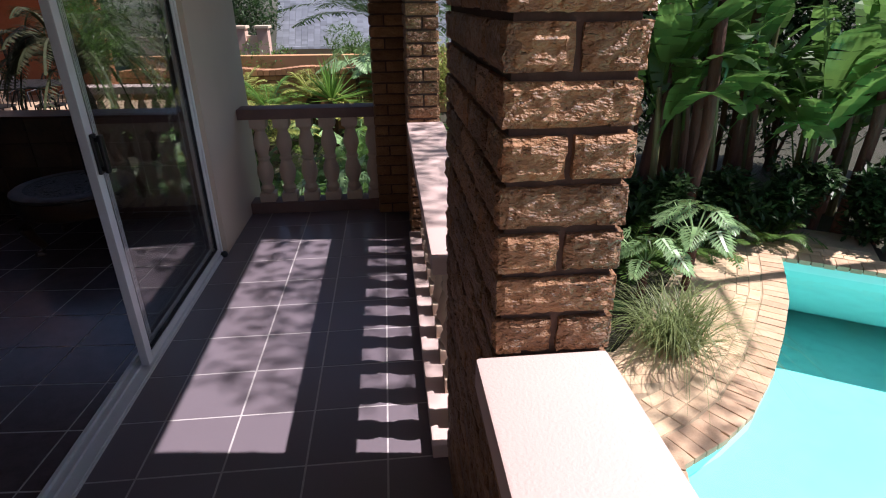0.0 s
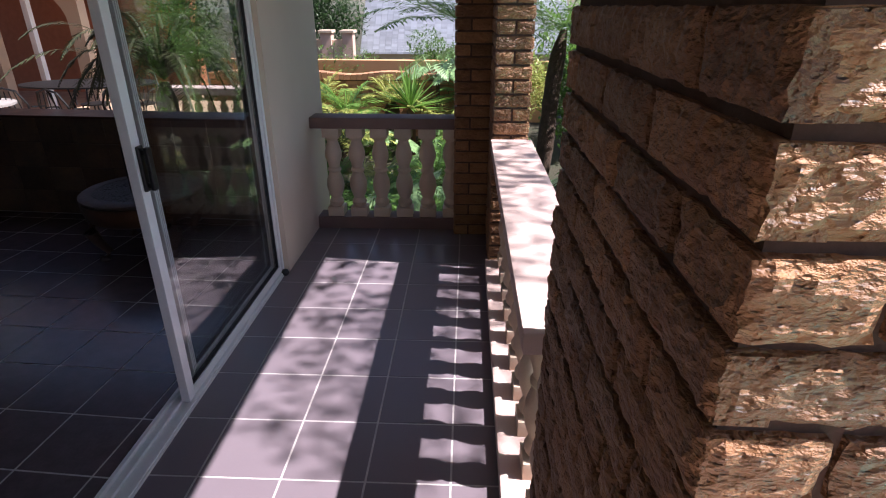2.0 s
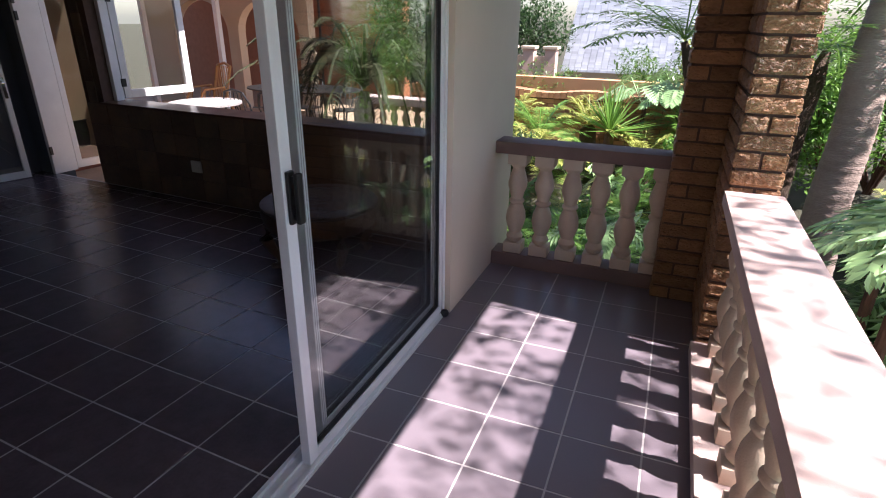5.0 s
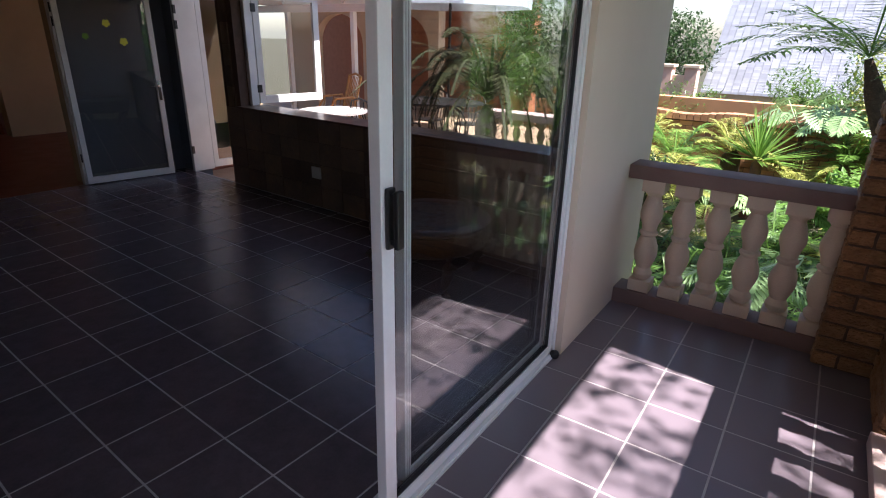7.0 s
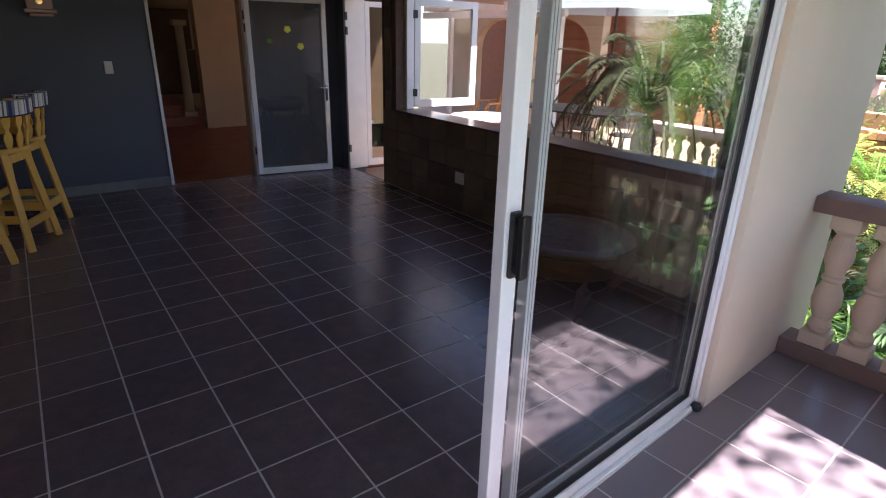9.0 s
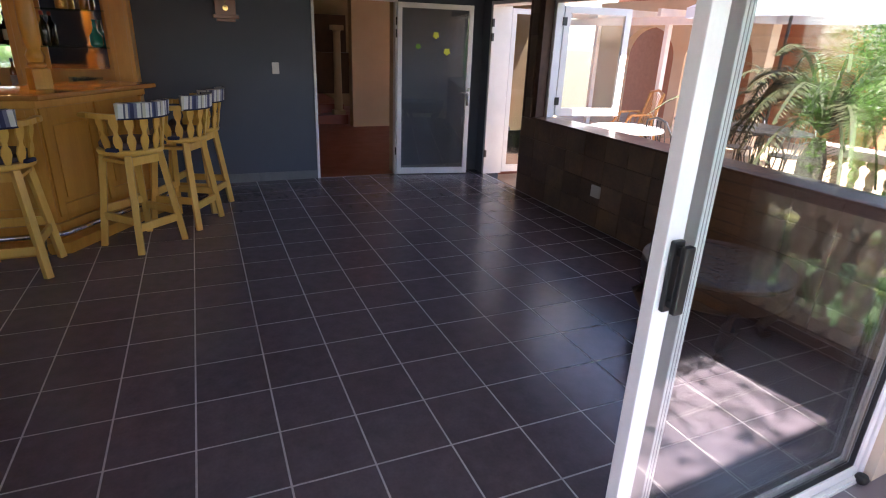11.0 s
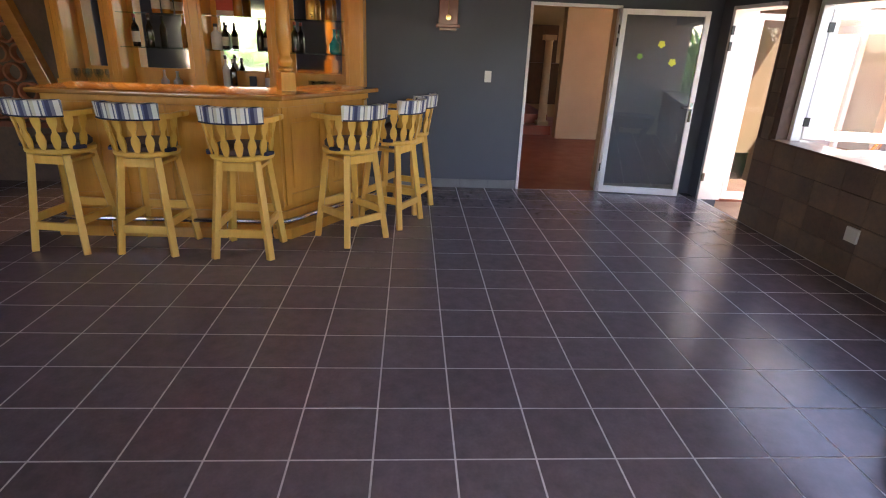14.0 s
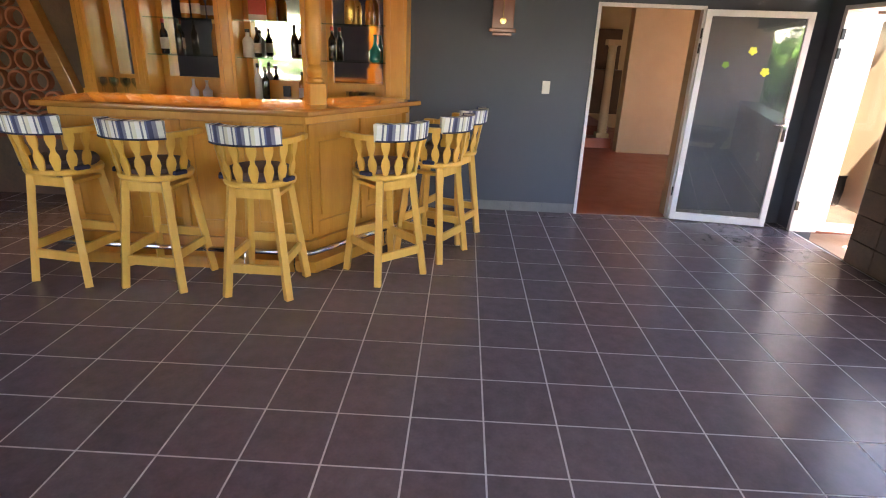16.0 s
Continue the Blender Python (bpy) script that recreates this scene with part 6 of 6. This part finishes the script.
# tall tree over the pool whose crown dapples the veranda
tree = thing("tree", "tall loose-crowned tree leaning over the pool", "tree", VM @ pose(8.6, 4.6, -0.8))
bm = tube(bmesh.new(), [(0, 0, 0), (-0.4, -0.1, 2.5), (-1.2, -0.4, 4.6), (-2.2, -0.8, 6.4)], [0.16, 0.12, 0.08, 0.035], 12)
lv = Leaves(120)
for tipc in ((-3.4, -0.3, 7.3), (-3.0, -1.6, 7.0), (-3.9, -1.1, 6.5), (-2.2, -2.4, 6.6), (-2.0, 0.3, 7.6), (-4.4, -2.2, 6.9), (-4.3, -0.2, 7.7), (-3.6, 0.6, 7.9), (-5.0, -1.2, 6.2)):
    tube(bm, [(-1.6, -0.6, 5.4), (tipc[0] * 0.7, tipc[1] * 0.7, tipc[2] * 0.9), tipc], [0.032, 0.018, 0.008], 7)
    lv.clump(tipc, (0.85, 0.85, 0.4), 520, 0.10)
part("trunk", bm, M["redbark"], tree, "", True)
lv.ob("crown", M["lush"], tree)


# ---- pieces: tiles, bricks, cladding, pavers ----
def tile_mesh(poly, thick, material, name):
    bm = bmesh.new()
    k = len(poly)
    cx, cy = sum(p[0] for p in poly) / k, sum(p[1] for p in poly) / k
    lo = [bm.verts.new((x, y, -thick)) for x, y in poly]
    mid = [bm.verts.new((x, y, -0.0008)) for x, y in poly]
    hi = [bm.verts.new((x + (cx - x) * 0.006, y + (cy - y) * 0.006, 0)) for x, y in poly]
    for a, b in ((lo, mid), (mid, hi)):
        for i in range(k):
            bm.faces.new((a[i], a[(i + 1) % k], b[(i + 1) % k], b[i]))
    bm.faces.new(hi)
    return finish(bm, name, material)


GAP = 0.0042
square = [(-T / 2 + GAP, -T / 2 + GAP), (T / 2 - GAP, -T / 2 + GAP), (T / 2 - GAP, T / 2 - GAP), (-T / 2 + GAP, T / 2 - GAP)]
whole = tile_mesh(square, 0.006, M["tile"], "tile")
floor_ob = bpy.data.objects["floor"]
vfloor = bpy.data.objects["floor_veranda"]
ca, sa = math.cos(SKEW), math.sin(SKEW)
rest = bmesh.new()
for i in range(-21, -2):
    for j in range(-14, 15):
        cx, cy = (i + 0.5) * T, (j + 0.5) * T
        poly = [(cx + x, cy + y) for x, y in square]
        poly = clip(poly, ca, sa, -1.132)
        poly = clip(poly, -1, 0, 6.855)
        poly = clip(poly, 0, 1, 4.815)
        if len(poly) < 3:
            continue
        full = len(poly) == 4 and abs(max(p[0] for p in poly) - min(p[0] for p in poly) - T + 2 * GAP) < 1e-6 and abs(max(p[1] for p in poly) - min(p[1] for p in poly) - T + 2 * GAP) < 1e-6
        if j >= -3 and i >= -18:
            if full:
                piece("tile", whole, floor_ob, pose(cx, cy, 0))
            else:
                piece("tile", tile_mesh([(x - cx, y - cy) for x, y in poly], 0.006, M["tile"], "tile"), floor_ob, pose(cx, cy, 0))
        else:
            lo = [rest.verts.new((x, y, -0.006)) for x, y in poly]
            hi = [rest.verts.new((x, y, 0)) for x, y in poly]
            rest.faces.new(hi)
            for q in range(len(poly)):
                rest.faces.new((lo[q], lo[(q + 1) % len(poly)], hi[(q + 1) % len(poly)], hi[q]))
r = part("far_tiles", rest, M["tile_rest"], floor_ob)
r["kind"] = "stuff"
vwhole = tile_mesh(square, 0.006, M["vtile"], "tile")
for i in range(-2, 4):
    for j in range(-12, 10):
        cx, cy = -0.47 + (i + 0.5) * T, 2.104 + (j + 0.5) * T
        poly = [(cx + x, cy + y) for x, y in square]
        for a, b, c in ((-1, 0, 0.998), (1, 0, 0.70), (0, 1, 4.99)):
            poly = clip(poly, a, b, c)
        if len(poly) < 3:
            continue
        full = len(poly) == 4 and abs(max(p[0] for p in poly) - min(p[0] for p in poly) - T + 2 * GAP) < 1e-6 and abs(max(p[1] for p in poly) - min(p[1] for p in poly) - T + 2 * GAP) < 1e-6
        if full:
            piece("tile", vwhole, vfloor, pose(cx, cy, 0))
        else:
            piece("tile", tile_mesh([(x - cx, y - cy) for x, y in poly], 0.006, M["vtile"], "tile"), vfloor, pose(cx, cy, 0))


def rock_brick(length, seed, height=0.071, depth=0.05, rough=0.0055):
    """A brick slip with a split rock face towards -y; centred, its back at y 0."""
    rng = random.Random(seed)
    nx = max(4, int(length / 0.014))
    nz = 6
    bm = bmesh.new()
    grid = []
    off = Vector((seed * 3.7, 0, seed * 1.3))
    for iz in range(nz + 1):
        row = []
        for ix in range(nx + 1):
            x, z = -length / 2 + length * ix / nx, -height / 2 + height * iz / nz
            edge = min(ix, nx - ix, iz, nz - iz)
            d = noise.noise(Vector((x * 30, 0, z * 34)) + off) * 0.7 + noise.noise(Vector((x * 95, 3, z * 110)) + off) * 0.9
            y = -depth - rough * d - (0.004 if edge else 0.0) + (0.004 * rng.random() if edge == 0 else 0)
            x += rng.uniform(-0.002, 0.002) if edge == 0 else 0
            z += rng.uniform(-0.002, 0.002) if edge == 0 else 0
            row.append(bm.verts.new((x, y, z)))
        grid.append(row)
    for a, b in zip(grid, grid[1:]):
        for k in range(nx):
            bm.faces.new((a[k], a[k + 1], b[k + 1], b[k]))
    back = [bm.verts.new((x, 0, z)) for x, z in ((-length / 2, -height / 2), (length / 2, -height / 2), (length / 2, height / 2), (-length / 2, height / 2))]
    rims = [grid[0], [row[-1] for row in grid], list(reversed(grid[-1])), [row[0] for row in reversed(grid)]]
    for k, rim in enumerate(rims):
        bm.faces.new(list(reversed(rim)) + [back[k], back[(k + 1) % 4]])
    return finish(bm, "brick", M["brick"])


CHOICE = {}


def brick_of(length, rng):
    key = (round(length, 2), rng.randrange(7))
    if key not in CHOICE:
        CHOICE[key] = rock_brick(length, 11 + len(CHOICE) * 1.37)
    return CHOICE[key]


def brick_face(parent, origin, angle, length, courses, start, rng, depth=0.05, z0=0.0):
    """Courses of bricks on an upright face: from origin along the angle; the face looks to the right of that way."""
    m0 = Matrix.Translation(origin) @ Matrix.Rotation(radians(angle), 4, "Z")
    for c in range(courses):
        z = z0 + 0.0855 * c + 0.045
        x = 0.0
        odd = (c + start) % 2
        first = True
        while x < length - 0.03:
            w = 0.106 if (odd and first) else 0.222
            if length - x < 0.3 and length - x > 0.222 and not (odd and first):
                w = 0.222
            w = min(w, length - x)
            if 0 < length - x - w - 0.01 < 0.05:
                w = length - x
            first = False
            jit = rng.uniform(-0.003, 0.003)
            piece("brick", brick_of(w, rng), parent, m0 @ Matrix.Translation((x + w / 2, jit + depth, z)))
            x += w + 0.0135


rng = random.Random(21)
pier = thing("brick_pier", "rough golden-brown face-brick pier on the veranda", "pillar", VM)
part("core", boxes((0.49, 0.93, 0.0, 0.632, 1.71, 2.119)), M["mortar"], pier)
part("mortar", boxes((0.462, 0.902, 0.0, 0.66, 1.738, 2.118)), M["mortar"], pier)
brick_face(pier, (0.45, 0.89, 0), 0, 0.222, 24, 0, rng)            # towards the near coping
brick_face(pier, (0.45, 1.75, 0), -90, 0.86, 24, 1, rng)           # towards the veranda
brick_face(pier, (0.672, 0.89, 0), 90, 0.86, 24, 0, rng)
brick_face(pier, (0.672, 1.75, 0), 180, 0.222, 24, 1, rng)
pier2 = thing("brick_pier", "golden-brown face-brick corner pillar on the veranda", "pillar", VM)
part("mortar", boxes((0.422, 4.062, 0.0, 0.62, 4.888, 2.118), (0.162, 4.672, 0.0, 0.422, 4.888, 2.118)), M["mortar"], pier2)
brick_face(pier2, (0.41, 4.05, 0), 0, 0.222, 24, 1, rng)
brick_face(pier2, (0.41, 4.66, 0), -90, 0.61, 24, 0, rng)
brick_face(pier2, (0.15, 4.66, 0), 0, 0.26, 24, 1, rng)
brick_face(pier2, (0.632, 4.05, 0), 90, 0.85, 24, 0, rng)
brick_face(pier2, (0.15, 4.9, 0), -90, 0.24, 24, 0, rng)
lowwall = [o for o in bpy.data.objects if o.name.startswith("parapet")][0]
brick_face(lowwall, (0.45, 0.88, 0), -90, 1.6, 12, 0, rng)

# slate cladding on the wall under the window and its pier
clad = bpy.data.objects["wall_north_stone"]
rng = random.Random(5)


def slab_mesh(w, h):
    bm = boxes((-w / 2 + 0.003, -0.018, -h / 2 + 0.003, w / 2 - 0.003, 0.0, h / 2 - 0.003), bevel=0.004)
    return finish(bm, "slab", M["stone"])


slab = slab_mesh(0.3, 0.212)
half = slab_mesh(0.125, 0.212)
for j in range(4):
    for i in range(15):
        x = -5.62 + 0.3 * i
        if x < -1.4:
            piece("slab", slab, clad, pose(x, 4.839 - rng.uniform(0, 0.004), 0.106 + 0.2125 * j, 0, 0, rng.uniform(-0.4, 0.4)))
for j in range(4, 12):
    piece("slab", half, clad, pose(-5.66, 4.839 - rng.uniform(0, 0.004), 0.106 + 0.2125 * j))
    piece("slab", half, clad, pose(-5.80, 4.93, 0.106 + 0.2125 * j, 0, 0, -90))
for j in range(4):
    piece("slab", half, clad, pose(-5.80, 4.93, 0.106 + 0.2125 * j, 0, 0, -90))

# skirting tiles along the blue wall
west = bpy.data.objects["wall_west"]
sk = finish(boxes((0, -0.163, 0.001, 0.010, 0.163, 0.1), bevel=0.002), "skirting_tile", M["basetile"])
for k in range(6):
    piece("skirting_tile", sk, west, pose(-6.859, 2.545 - 0.33 * k, 0))
sk2 = finish(boxes((0, -0.163, 0.001, 0.010, 0.163, 0.1), bevel=0.002), "skirting_tile", M["basetile"])
for k in range(3):
    piece("skirting_tile", sk2, west, pose(-6.859, 3.875 + 0.33 * k, 0))

# pool coping and clay pavers
M["sand"] = mat("jointing_sand", (0.55, 0.42, 0.27), 0.95, vary=0.2, scale=9, grain=120, bump=0.4)
out = -1 if inside(ring_offset(POOL, 0.3)[5], POOL) else 1
inner, outer = ring_offset(POOL, 0.05 * out)[1:12], ring_offset(POOL, 1.0 * out)[1:12]
bed = bmesh.new()
for z in (-0.79, -0.7705):
    a = [bed.verts.new((x, y, z)) for x, y in inner]
    b = [bed.verts.new((max(x, 0.74), y, z)) for x, y in outer]
    for k in range(len(a) - 1):
        bed.faces.new((a[k], a[k + 1], b[k + 1], b[k]))
pave = structure("pavement", bed, M["sand"], "clay brick paving beside the pool", VM)
cop = finish(boxes((-0.052, -0.105, -0.05, 0.052, 0.105, 0.0), bevel=0.005), "paver", M["coping"])
pav = finish(boxes((-0.098, -0.047, -0.04, 0.098, 0.047, 0.0), bevel=0.003), "paver", M["paver"])
path = [Vector(p) for p in POOL[1:12]]
for lane, (dist, me, step, turn) in enumerate(((0.10, cop, 0.112, 0), (0.27, pav, 0.205, 1), (0.375, pav, 0.205, 1), (0.48, pav, 0.205, 1))):
    ring = [Vector(p) for p in ring_offset(POOL, -dist if inside(tuple(Vector(ring_offset(POOL, dist)[5])), POOL) else dist)][1:12]
    carry = 0.05 + 0.1 * (lane % 2)
    for a, b in zip(ring, ring[1:]):
        d = b - a
        ang = math.degrees(math.atan2(d.y, d.x))
        while carry < d.length:
            p = a + d * (carry / d.length)
            piece("paver", me, pave, pose(p.x, p.y, -0.765 + rng.uniform(-0.003, 0.003), rng.uniform(-0.6, 0.6), rng.uniform(-0.6, 0.6), ang + rng.uniform(-1, 1)))
            carry += step
        carry -= d.length
edge = ring_offset(POOL, -0.55 if inside(ring_offset(POOL, 0.55)[5], POOL) else 0.55)
count = 0
for j in range(40):
    for i in range(16):
        u, v = 0.95 + 0.205 * i + (0.1 if j % 2 else 0), 1.5 + 0.1 * j
        bed = v > 3.15 + 0.35 * (u - 1.0) and u < 3.3
        if not inside((u, v), edge) and not inside((u, v), POOL) and not bed and u - 0.9 < 3.2 and v < 3.0 + 0.95 * (u - 0.9) and count < 190:
            piece("paver", pav, pave, pose(u, v, -0.768 + rng.uniform(-0.003, 0.003), rng.uniform(-0.6, 0.6), rng.uniform(-0.6, 0.6), rng.uniform(-1, 1)))
            count += 1
